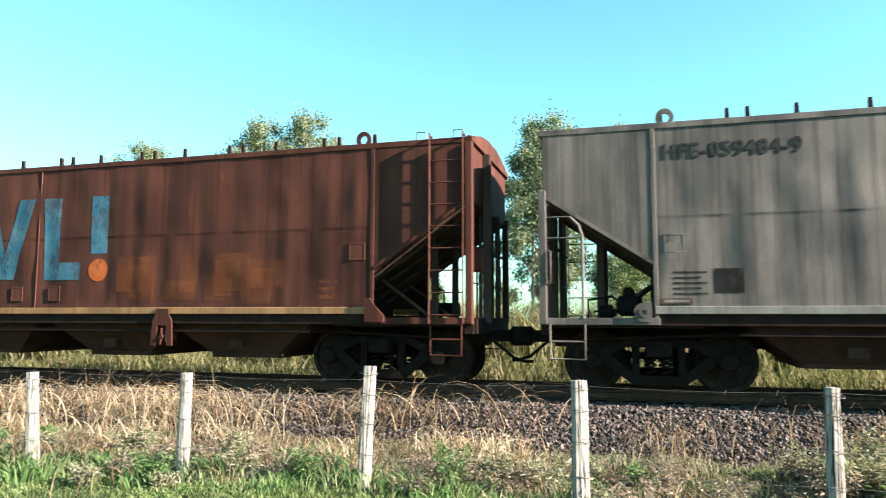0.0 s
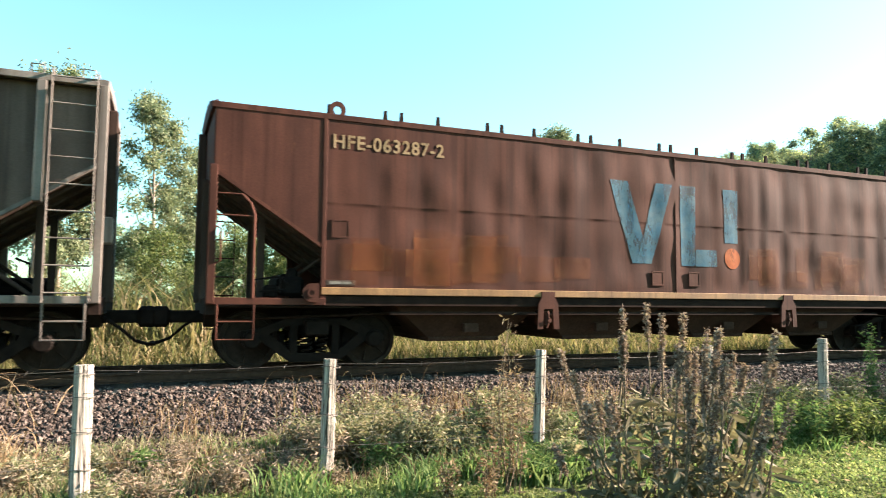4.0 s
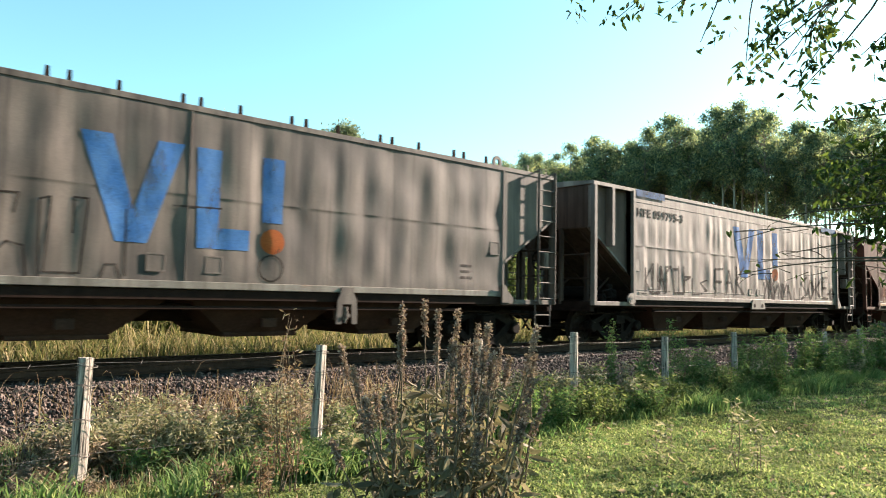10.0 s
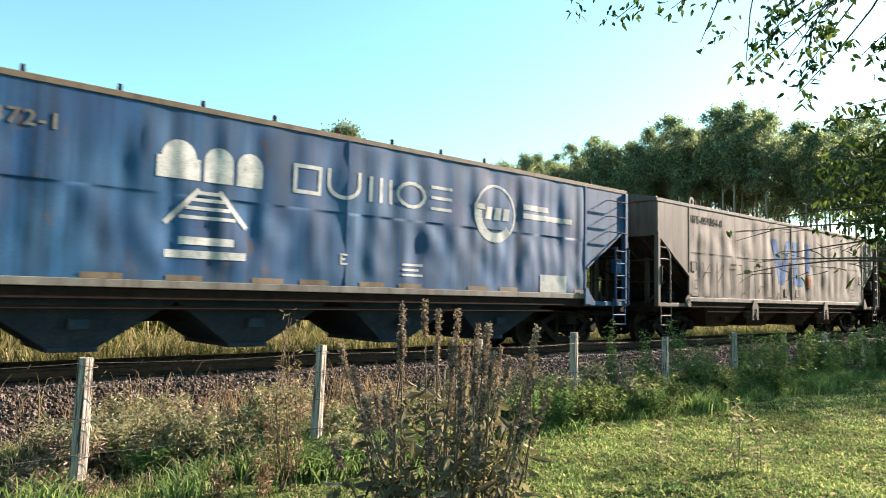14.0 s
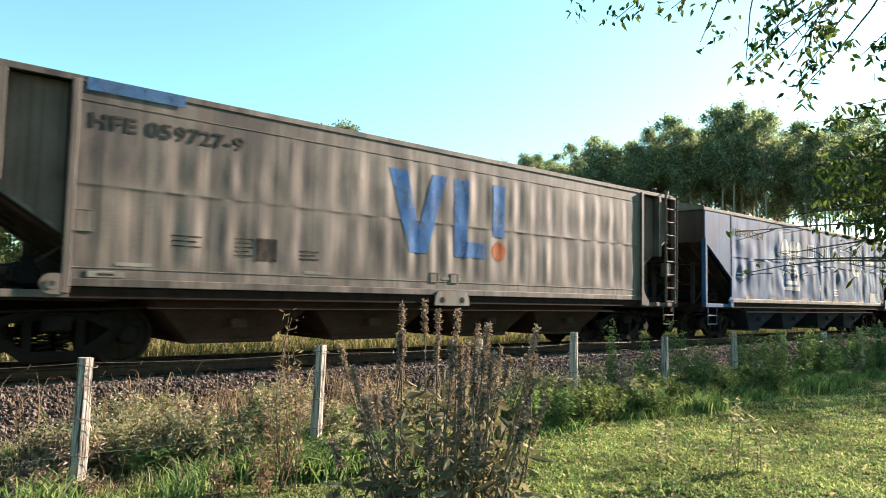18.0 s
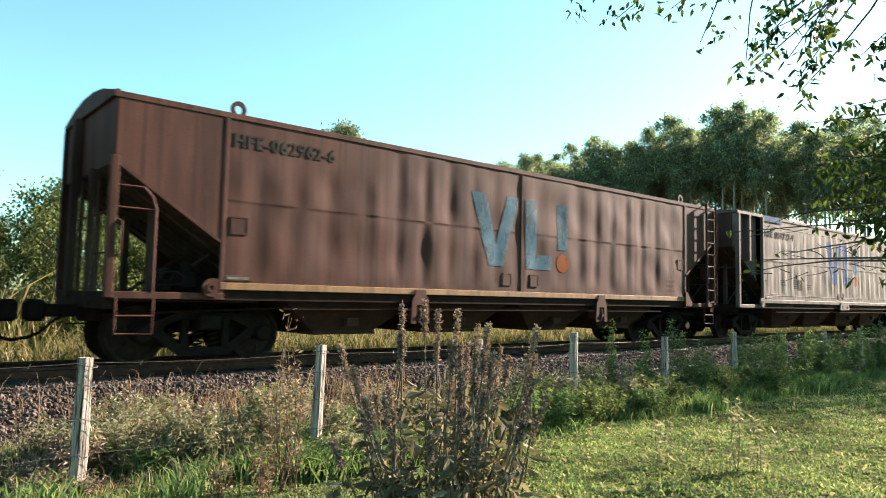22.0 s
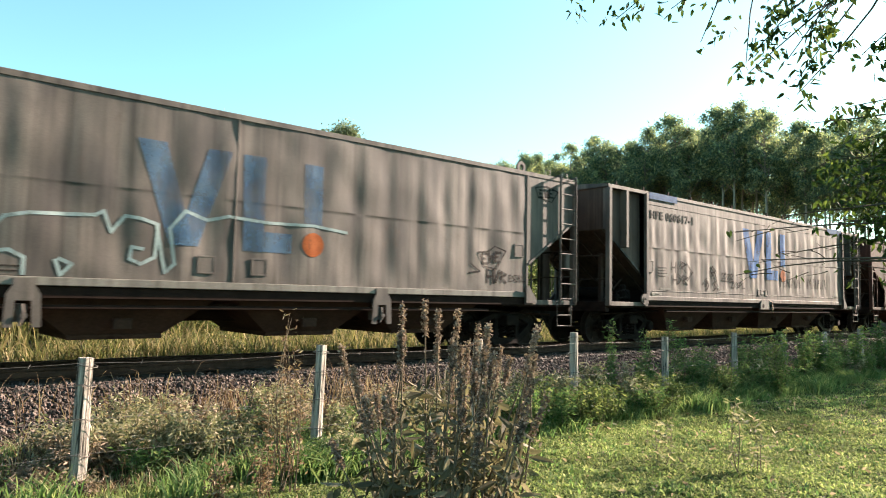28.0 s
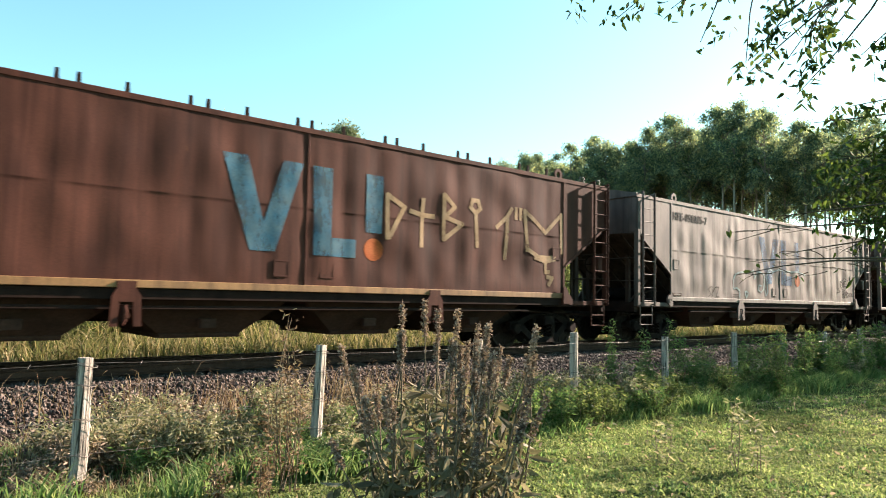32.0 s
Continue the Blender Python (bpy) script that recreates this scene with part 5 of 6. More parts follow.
# place along the fence, lean, height
POSTS = [(-10.6, 0, 1.14), (-8.6, 2, 1.10), (-6.64, -2.5, 1.07), (-4.67, -1.2, 1.09), (-2.63, 1.8, 1.17), (-0.52, -1.0, 1.16), (1.49, 2.2, 1.13), (3.78, 3.2, 1.19), (6.05, 0, 1.16), (8.01, 0.6, 1.20), (10.48, 0.8, 1.13), (12.80, -2.2, 1.16), (14.98, -3.5, 1.12), (17.22, 1, 1.06), (19.3, 0, 1.16), (21.5, 2, 1.15), (23.8, 0, 1.17), (26.0, 0, 1.16), (28.3, 0, 1.15)]
for i, (x, lean, h) in enumerate(POSTS):
    fence_post(x, 6.42 + 0.03 * math.sin(i * 2.1), lean, 0.6 * math.sin(i), h, i + 1)
for z in (-0.33, -0.03, 0.24, 0.42):
    pts = []
    for (x0, _, _), (x1, _, _) in zip(POSTS, POSTS[1:]):
        for k in range(5):
            t = k / 5
            pts.append((x0 + (x1 - x0) * t, 6.335, z - 0.02 * math.sin(math.pi * t) + 0.008 * math.sin(x0 * 3 + z * 9)))
    wb = Build().tube(pts, 0.0024, 4)
    for x, y, zz in pts[::1]:      # barbs
        wb.tube([(x - 0.012, y - 0.012, zz - 0.018), (x + 0.012, y + 0.012, zz + 0.018)], 0.0022, 3)
    tagged(new("fence_wire", wb.mesh("fence_wire", M_WIRE)), "old grey barbed wire strung along the fence posts", "wire", "wires of the fence")


# ---- plants ----
def blades(name, x, y, h, width, lean, mat, label, category="grass", z=None, sink=0.02):
    """Bent tapering blades of grass at (x, y), one mesh of kind stuff."""
    n = len(x)
    z0 = (ground_z(x, y) if z is None else z) - sink
    a = rng.uniform(0, 2 * np.pi, n)
    fa = rng.uniform(0, 2 * np.pi, n)
    ln = lean * rng.uniform(0.2, 1.0, n) * h
    dx, dy = np.cos(a) * ln, np.sin(a) * ln
    wx, wy = np.cos(fa) * width * rng.uniform(0.6, 1.3, n) / 2, np.sin(fa) * width * rng.uniform(0.6, 1.3, n) / 2
    base = np.stack([x, y, z0], 1)
    wv = np.stack([wx, wy, np.zeros(n)], 1)
    mid = base + np.stack([dx * 0.35, dy * 0.35, h * 0.58], 1)
    tip = base + np.stack([dx, dy, h * np.sqrt(np.clip(1 - 0.35 * lean ** 2, 0.3, 1))], 1)
    v = np.stack([base - wv, base + wv, mid + wv * 0.75, mid - wv * 0.75, tip], 1).reshape(-1, 3)
    k = np.arange(n)[:, None] * 5
    me = raw_mesh(name, v, k + np.array([[0, 1, 2, 3]]), k + np.array([[3, 2, 4]]), mat)
    return tagged(new(name, me), label, category, kind="stuff")


def clumped(n, x0, x1, y0, y1, clumps, r):
    cx, cy = rng.uniform(x0, x1, clumps), rng.uniform(y0, y1, clumps)
    i = rng.integers(0, clumps, n)
    return cx[i] + rng.normal(0, r, n), cy[i] + rng.normal(0, r * 0.8, n), i


def leaves(centers, spread, count, length, width, droop=0.3):
    """Folded leaves scattered round centers: (verts, quads) arrays."""
    c = np.repeat(np.asarray(centers, float), count, 0)
    n = len(c)
    p = c + rng.normal(0, 1, (n, 3)) * np.asarray(spread)
    d = rng.normal(0, 1, (n, 3))
    d[:, 2] = d[:, 2] * 0.6 - droop * 2
    d /= np.linalg.norm(d, axis=1)[:, None]
    s = np.cross(d, rng.normal(0, 1, (n, 3)))
    s /= np.linalg.norm(s, axis=1)[:, None]
    nrm = np.cross(d, s)
    L = length * rng.uniform(0.6, 1.25, n)[:, None]
    W = width * rng.uniform(0.7, 1.2, n)[:, None]
    v = np.stack([p, p + d * L * 0.45 + s * W / 2 + nrm * W * 0.12, p + d * L, p + d * L * 0.45 - s * W / 2 + nrm * W * 0.12], 1).reshape(-1, 3)
    return v, np.arange(n * 4).reshape(-1, 4)


def fine_leaves(centers, spread, count, length, width, droop=0.3):
    """Leaves with a curved outline, folded at the midrib: (verts, quads)."""
    c = np.repeat(np.asarray(centers, float), count, 0)
    n = len(c)
    p = c + rng.normal(0, 1, (n, 3)) * np.asarray(spread)
    d = rng.normal(0, 1, (n, 3))
    d[:, 2] = d[:, 2] * 0.6 - droop * 2
    d /= np.linalg.norm(d, axis=1)[:, None]
    s = np.cross(d, rng.normal(0, 1, (n, 3)))
    s /= np.linalg.norm(s, axis=1)[:, None]
    up = np.cross(d, s)
    L = length * rng.uniform(0.6, 1.25, n)[:, None]
    W = width * rng.uniform(0.7, 1.2, n)[:, None]
    sag = up * L * rng.uniform(-0.12, 0.12, n)[:, None]
    mid = [p + d * L * t + sag * (t * t) for t in (0.0, 0.3, 0.65, 1.0)]
    e1, e2 = W * 0.5, W * 0.36
    v = np.stack([mid[0], mid[1], mid[2], mid[3], mid[1] + s * e1 + up * W * 0.14, mid[2] + s * e2 + up * W * 0.10, mid[1] - s * e1 + up * W * 0.14, mid[2] - s * e2 + up * W * 0.10], 1).reshape(-1, 3)
    k = np.arange(n)[:, None] * 8
    q = np.concatenate([k + np.array([[1, 4, 5, 2]]), k + np.array([[1, 2, 7, 6]])])
    t = np.concatenate([k + np.array([[0, 4, 1]]), k + np.array([[0, 1, 6]]), k + np.array([[2, 5, 3]]), k + np.array([[2, 3, 7]])])
    return v, q, t


def limb(b, p, q, r0, r1, sd, bend=0.12, n=6):
    rr = random.Random(sd)
    p, q = Vector(p), Vector(q)
    L = (q - p).length
    o = Vector((rr.uniform(-1, 1), rr.uniform(-1, 1), rr.uniform(-0.3, 1))) * L * bend
    b.tube([p + (q - p) * t + o * math.sin(math.pi * t) for t in (0, 0.25, 0.5, 0.75, 1)], r0, n, r1)
    return b


def tall_tree(h, crown0, rad, clumps, per, sd, mat, lsize, puff=0.17):
    """Trunk mesh and crown mesh of a slender tree h metres tall."""
    global rng
    keep, rng = rng, np.random.default_rng(sd)
    rr = random.Random(sd)
    t = Build()
    lean = (rr.uniform(-0.03, 0.03) * h, rr.uniform(-0.03, 0.03) * h)
    t.tube([(lean[0] * (k / 6) ** 2, lean[1] * (k / 6) ** 2, -0.4 + (h * 0.93 + 0.4) * k / 6) for k in range(7)], 0.011 * h, 7, 0.002 * h)
    cs = []
    for k in range(clumps):
        f = (k + rr.random()) / clumps
        z = crown0 + (h - crown0) * f
        wdt = rad * math.sqrt(max(0.05, 1 - ((2 * f - 0.85) / 1.2) ** 2)) * (0.35 + 0.65 * rr.random())
        a = rr.uniform(0, 6.283)
        c = (lean[0] * (z / h) ** 2 + wdt * math.cos(a), lean[1] * (z / h) ** 2 + wdt * math.sin(a), z)
        cs.append(c)
        if k % 2 == 0:
            limb(t, (lean[0] * (z / h) ** 2, lean[1] * (z / h) ** 2, max(0.5, z - wdt * 0.8)), c, 0.0032 * h, 0.001 * h, sd + k, 0.08, 4)
    v, q = leaves(cs, (rad * puff, rad * puff, rad * puff), per, lsize, lsize * 0.4, 0.35)
    out = t.mesh("trunk", M_BARK), raw_mesh("crown", v, q, np.zeros((0, 3), int), mat)
    rng = keep
    return out


def tree(meshes, x, y, label, group="", turn=0.0, scale=1.0, name="tree"):
    t = thing(name, label, "tree", group, pose(x, y, float(ground_z(x, y)), 0, 0, turn))
    for nm, me in zip(("trunk", "crown"), meshes):
        o = new(nm, me)
        o.parent = t
        o.scale = (scale, scale, scale)
    return t


# eucalyptus plantation beyond the track
EUCA = [tall_tree(h, h * c0, 3.0, 50, 150, sd, M_EUCA, 0.36, 0.115) for h, c0, sd in ((22.4, 0.64, 3), (21.8, 0.66, 4), (23.0, 0.62, 5), (21.4, 0.58, 6))]
rr = random.Random(9)
for row in range(4):
    for k in range(32):
        y = 10 + k * 3.1 + rr.uniform(-0.7, 0.7)
        if k > 24 and row < 1:
            continue
        tree(EUCA[rr.randrange(4)], 78 + row * 4.2 + rr.uniform(-0.8, 0.8), y, "tall slender eucalyptus with dark green crown in a plantation", "eucalyptus plantation", rr.uniform(0, 360), rr.uniform(0.97, 1.12) * (0.84 if y < 30 else 0.93 if y < 38 else 1.0), "eucalyptus_tree")

# loose trees beyond the track
LOOSE = [tall_tree(11.5, 3.5, 2.3, 54, 330, 21, M_EUCAP, 0.20, 0.12), tall_tree(10.8, 2.5, 2.0, 54, 330, 22, M_EUCAP, 0.20, 0.12), tall_tree(6.0, 0.3, 2.1, 64, 230, 23, M_BUSH, 0.19, 0.12), tall_tree(7.5, 0.8, 1.6, 50, 200, 24, M_EUCA, 0.18, 0.14)]
for i, x, y, s in ((0, -25.0, 30, 0.90), (0, -17.8, 30, 0.95), (0, -15.8, 31, 0.99), (1, -13.8, 30, 0.86), (1, -4.3, 29, 0.88), (0, -3.5, 29.5, 0.87), (1, -0.2, 31, 0.89), (1, 2.0, 33, 0.84), (1, 18.9, 31, 0.92), (0, 11.2, 26, 0.71), (1, 12.4, 25.5, 0.70), (1, 16.6, 26, 0.83), (0, 9.8, 27, 0.66)):
    tree(LOOSE[i], x, y, "loose-crowned eucalyptus with pale green leaves in the scrub", "trees behind the track", rr.uniform(0, 360), s, "eucalyptus_tree")
for i, x, y, s in ((2, 3.4, 17.6, 0.62), (2, 4.9, 18.6, 0.60), (2, 2.2, 19.5, 0.5), (2, 6.6, 18.0, 0.45), (3, 7.2, 27, 0.62), (3, 5.6, 30, 0.6), (2, 9.5, 21, 0.75), (2, 8.0, 20, 0.6), (2, 11.0, 22, 0.95), (2, 12.5, 22, 0.9), (3, 11.0, 33, 0.7), (2, -7.5, 22, 0.6), (2, -10, 24, 0.7), (3, 15.0, 36, 0.75), (2, 16.5, 24, 0.6), (2, 21, 25, 0.62), (3, 26, 38, 0.8), (2, 28, 27, 0.6), (2, 35, 30, 0.7), (3, 38, 42, 0.9), (2, 44, 33, 0.8), (2, -14, 23, 0.6), (2, -20, 25, 0.7), (2, 0, 23, 0.55)):
    tree(LOOSE[i], x, y, "leafy green bush in the scrub behind the track" if i == 2 else "dark narrow young tree in the scrub", "bushes behind the track", rr.uniform(0, 360), s, "bush" if i == 2 else "young_tree")
for k in range(46):      # far tree line
    x = -120 + k * 5.6 + rr.uniform(-2, 2)
    tree(LOOSE[rr.choice([2, 3, 3])], x, 62 + rr.uniform(-6, 10), "dark tree in the far tree line", "far tree line", rr.uniform(0, 360), rr.uniform(0.8, 1.25), "far_tree")

for k in range(22):      # belt of bushes behind the track
    x = 5.5 + k * 2.1 + rr.uniform(-0.6, 0.6)
    tree(LOOSE[2], x, 19.5 + 0.16 * x + rr.uniform(-1, 1.5), "leafy green bush in the scrub behind the track", "bushes behind the track", rr.uniform(0, 360), rr.uniform(0.62, 0.92) * (0.75 if x < 11 else 1.0), "bush")

# a tree farther along the fence, shading the verge
SHADY = tall_tree(7.6, 1.0, 2.5, 66, 110, 25, M_BUSH, 0.24, 0.16)
tree(SHADY, 28.0, 3.9, "loose green tree by the fence", "", 40, 1.2)
tree(SHADY, 36.0, 4.6, "loose green tree by the fence", "", 160, 1.1)

# grass
def tufts(n, per, x0, x1, y0, y1, r):
    """Many small tufts of per blades each: x, y and a tuft number."""
    cx, cy = rng.uniform(x0, x1, n), rng.uniform(y0, y1, n)
    i = np.repeat(np.arange(n), per)
    return cx[i] + rng.normal(0, r, n * per), cy[i] + rng.normal(0, r, n * per), i


for n_, per_, x0_, x1_, y0_, r_ in ((15000, 15, 2.0, 11, 0.8, 0.035), (8000, 13, 11, 32, 0.0, 0.055)):
    lx, ly, i = tufts(n_, per_, x0_, x1_, y0_, 6.3, r_)
    lh = rng.uniform(0.026, 0.085, n_)[i] * rng.uniform(0.5, 1.3, len(lx))
    blades("lawn_grass", lx, ly, lh, 0.020, 1.5, M_LAWN, "short bright green grass of a rough lawn")
lx, ly = np.concatenate([rng.uniform(2.0, 11, 150000), rng.uniform(11, 32, 90000)]), np.concatenate([rng.uniform(0.8, 6.3, 150000), rng.uniform(0, 6.3, 90000)])
blades("lawn_grass", lx, ly, rng.uniform(0.025, 0.060, len(lx)), 0.017, 1.5, M_LAWN, "short bright green grass of a rough lawn")
lx, ly = rng.uniform(-9, 2.0, 70000), rng.uniform(-5, 5.6, 70000)
blades("lawn_grass", lx, ly, rng.uniform(0.022, 0.06, len(lx)), 0.02, 1.5, M_LAWN, "short bright green grass of a rough lawn")
lx, ly = rng.uniform(-9, 2.4, 42000), rng.uniform(4.3, 6.3, 42000)
blades("lawn_grass", lx, ly, rng.uniform(0.03, 0.13, len(lx)), 0.014, 1.3, M_LAWN, "rough green grass before the fence")
lx, ly = rng.uniform(2.0, 16, 60000), rng.uniform(-5, 0.9, 60000)
blades("lawn_grass", lx, ly, rng.uniform(0.022, 0.06, len(lx)), 0.02, 1.5, M_LAWN, "short bright green grass of a rough lawn")
lx, ly, i = tufts(150, 40, 2.6, 16, 1.4, 5.6, 0.08)
blades("lawn_weed", lx, ly, rng.uniform(0.04, 0.13, len(lx)), 0.024, 1.3, M_GREEN, "dark green weeds in the lawn", "weed")
lx, ly = np.concatenate([rng.uniform(2.5, 14, 700), rng.uniform(-8, 3, 500)]), np.concatenate([rng.uniform(1.2, 5.8, 700), rng.uniform(6.2, 8.6, 500)])
v, q, t = fine_leaves(np.stack([lx, ly, ground_z(lx, ly) + 0.03], 1), (0.01, 0.01, 0.012), 1, 0.075, 0.032, 0.0)
tagged(new("leaf_litter", raw_mesh("leaf_litter", v, q, t, M_DEAD)), "fallen brown leaves lying in the grass", "leaves", kind="stuff")
x, y, i = clumped(17000, -10, 20, 5.6, 6.6, 150, 0.17)
sparse = (x > 3.6) | (np.sin(i * 12.9) > np.where(x > 1.5, 0.35, 0.0))
x, y, i = x[sparse], y[sparse], i[sparse]
hs = rng.uniform(0.10, 0.40, 150)[i] * rng.uniform(0.6, 1.2, len(x))
blades("verge_grass", x, y, hs, 0.019, 0.95, M_GREEN, "lush green grass tufts along the fence")
x, y, i = clumped(24000, 4.4, 19, 5.85, 6.45, 130, 0.16)
blades("verge_grass", x, y, rng.uniform(0.10, 0.36, len(x)), 0.009, 1.2, M_GREEN, "long green grass along the foot of the fence")
x, y, i = clumped(4200, 2.7, 4.9, 5.7, 6.7, 16, 0.17)
blades("verge_grass", x, y, rng.uniform(0.14, 0.42, len(x)), 0.022, 1.1, M_GREEN, "lush green grass tufts round a fence post")
x, y, i = clumped(9000, -11, 3, 6.4, 8.5, 150, 0.15)
blades("meadow_grass", x, y, rng.uniform(0.06, 0.2, len(x)), 0.014, 1.2, M_GREEN, "small green grass tufts in the dry meadow")
x, y, i = clumped(26000, -11, 18, 6.3, 8.6, 380, 0.22)
blades("meadow_grass", x, y, rng.uniform(0.06, 0.26, len(x)), 0.011, 0.9, M_WEED, "dull green weedy meadow grass")
x, y, i = clumped(36000, -12, 22, 6.5, 8.5, 460, 0.24)
blades("dry_grass", x, y, rng.uniform(0.03, 0.17, len(x)), 0.012, 1.5, M_DRY, "dry straw-coloured grass and litter by the ballast")
x, y, i = clumped(500, -11.5, -1.6, 8.8, 9.6, 40, 0.2)
blades("tall_dry_grass", x, y, rng.uniform(0.25, 0.8, len(x)), 0.016, 1.7, M_DRY, "tall arching dry grass by the track")
x, y, i = clumped(50, -1.0, 9.0, 7.2, 8.8, 12, 0.14)
blades("tall_dry_grass", x, y, rng.uniform(0.3, 0.7, len(x)), 0.013, 1.1, M_DRY, "tall dry grass stalks by the track")
x, y, i = clumped(26000, -16, 45, 12.6, 16.5, 500, 0.3)
blades("far_grass", x, y, rng.uniform(0.15, 0.6, len(x)), 0.022, 1.4, M_FARGRASS, "yellow-green grass beyond the track")
x, y, i = clumped(9000, -18, 3, 15.0, 19.5, 130, 0.4)
blades("tall_far_grass", x, y, rng.uniform(0.8, 2.6, len(x)), 0.04, 1.0, M_FARGRASS, "tall yellow cane grass beyond the track")
x, y, i = clumped(5000, 3, 40, 15.5, 20, 120, 0.4)
blades("tall_far_grass", x, y, rng.uniform(0.5, 1.4, len(x)), 0.035, 1.1, M_FARGRASS, "tall yellow-green grass beyond the track")


def canes(name, x, y, h, reach, width, mat, label):
    """Long arching grass canes with drooping ends, one mesh of kind stuff."""
    n, seg = len(x), 7
    a = rng.uniform(0, 2 * np.pi, n)
    t = np.linspace(0, 1, seg)[None]
    out = reach[:, None] * t ** 1.8
    up = h[:, None] * (1 - (1 - t) ** 2) - (h * rng.uniform(0.1, 0.5, n))[:, None] * t ** 4
    px = x[:, None] + np.cos(a)[:, None] * out
    py = y[:, None] + np.sin(a)[:, None] * out
    pz = ground_z(x, y)[:, None] - 0.02 + up
    w = width * (1.15 - t) * rng.uniform(0.6, 1.3, n)[:, None]
    fa = rng.uniform(0, 6.28, n)[:, None]
    l = np.stack([px - np.cos(fa) * w, py - np.sin(fa) * w, pz - 0.3 * w], 2)
    r = np.stack([px + np.cos(fa) * w, py + np.sin(fa) * w, pz + 0.3 * w], 2)
    v = np.stack([l, r], 2).reshape(-1, 3)
    k = (np.arange(n)[:, None] * seg * 2 + np.arange(seg - 1)[None] * 2).reshape(-1, 1)
    return tagged(new(name, raw_mesh(name, v, k + np.array([[0, 1, 3, 2]]), np.zeros((0, 3), int), mat)), label, "grass", kind="stuff")


x, y, i = clumped(34000, -12, -1.4, 6.9, 9.3, 320, 0.24)
blades("dry_grass", x, y, rng.uniform(0.05, 0.22, len(x)), 0.014, 1.8, M_DRY, "matted dry straw-coloured grass by the ballast")
x, y, i = clumped(240, -11.5, -1.4, 9.0, 9.6, 34, 0.3)
canes("arching_dry_grass", x, y, rng.uniform(0.4, 1.1, len(x)), rng.uniform(0.5, 1.3, len(x)), 0.008, M_DRY, "long arching dry grass stalks by the track")
x, y, i = clumped(150, -5.4, -2.2, 8.8, 9.4, 10, 0.24)
canes("arching_dry_grass", x, y, rng.uniform(0.35, 0.85, len(x)), rng.uniform(0.4, 1.3, len(x)), 0.011, M_DRY, "long arching dry grass leaves by the track")
x, y, i = clumped(260, 0.6, 9.0, 7.6, 9.3, 26, 0.2)
canes("arching_dry_grass", x, y, rng.uniform(0.35, 0.95, len(x)), rng.uniform(0.1, 0.5, len(x)), 0.006, M_DRY, "long dry grass stalks by the track")
x, y, i = clumped(1600, -10, -3.4, 8.8, 9.6, 22, 0.30)
canes("arching_dry_grass", x, y, rng.uniform(0.25, 0.8, len(x)), rng.uniform(0.2, 0.9, len(x)), 0.0085, M_STRAW, "dense arching dry grass by the rail")
x, y, i = clumped(1100, -9, -1.5, 6.9, 8.5, 12, 0.2)
canes("straw_heap", x, y, rng.uniform(0.12, 0.5, len(x)), rng.uniform(0.15, 0.5, len(x)), 0.0085, M_STRAW, "heaps of bent dry grass in the meadow")
x, y, i = clumped(700, 0.0, 9.0, 8.5, 9.5, 40, 0.16)
canes("arching_dry_grass", x, y, rng.uniform(0.2, 0.6, len(x)), rng.uniform(0.1, 0.4, len(x)), 0.006, M_DRY, "thin dry grass stalks along the rail")
x, y, i = clumped(600, -10, 5.0, 5.8, 7.2, 50, 0.2)
canes("bent_straw", x, y, rng.uniform(0.12, 0.4, len(x)), rng.uniform(0.1, 0.5, len(x)), 0.005, M_DRY, "bent straw among the grass by the fence")


x, y, i = clumped(9000, -14, 34, 12.9, 15.2, 300, 0.28)
canes("tufted_far_grass", x, y, rng.uniform(0.25, 0.75, len(x)), rng.uniform(0.2, 0.7, len(x)), 0.012, M_FARGRASS, "tufted yellow-green grass beyond the track")


def flowering_shrub(x, y):
    """Upright shrub with many stems, drooping leaves and dry flower spikes."""
    rr = random.Random(77)
    s = thing("flowering_shrub", "upright brown-green shrub with dry flower spikes in the grass", "shrub", "", pose(x, y, float(ground_z(x, y))))
    cs = []
    for k in range(48):
        a, r = rr.uniform(0, 6.283), rr.uniform(0.03, 0.26)
        h = rr.uniform(1.0, 1.5)
        lean = rr.uniform(0.08, 0.72)
        p, q = Vector((r * math.cos(a), r * math.sin(a), -0.03)), Vector(((r + lean * 0.62) * math.cos(a), (r + lean * 0.62) * math.sin(a), h * (1.05 - 0.28 * lean)))
        b = limb(Build(), p, q, 0.009, 0.004, k, 0.06, 5)
        part("stem", b, M_STEM, s)
        d = (q - p).normalized()
        for j in range(9):
            cs.append(tuple(p + (q - p) * (0.12 + 0.78 * j / 9)))
        m = rr.uniform(0.12, 0.26)
        vs, qs = leaves([tuple(q + d * m * t) for t in np.linspace(0, 1, 17)], (0.007, 0.007, 0.008), 16, 0.021, 0.013, -0.1)
        sp = new("flower_spike", raw_mesh("flower_spike", vs, qs, np.zeros((0, 3), int), M_SPIKE))
        sp.parent = s
        sp["label"] = "dry brown flower spike"
    v, qd, t = fine_leaves(cs, (0.045, 0.045, 0.05), 5, 0.135, 0.036, 0.30)
    f = new("foliage", raw_mesh("foliage", v, qd, t, M_SHRUB))
    f.parent = s


flowering_shrub(2.57, 3.0)


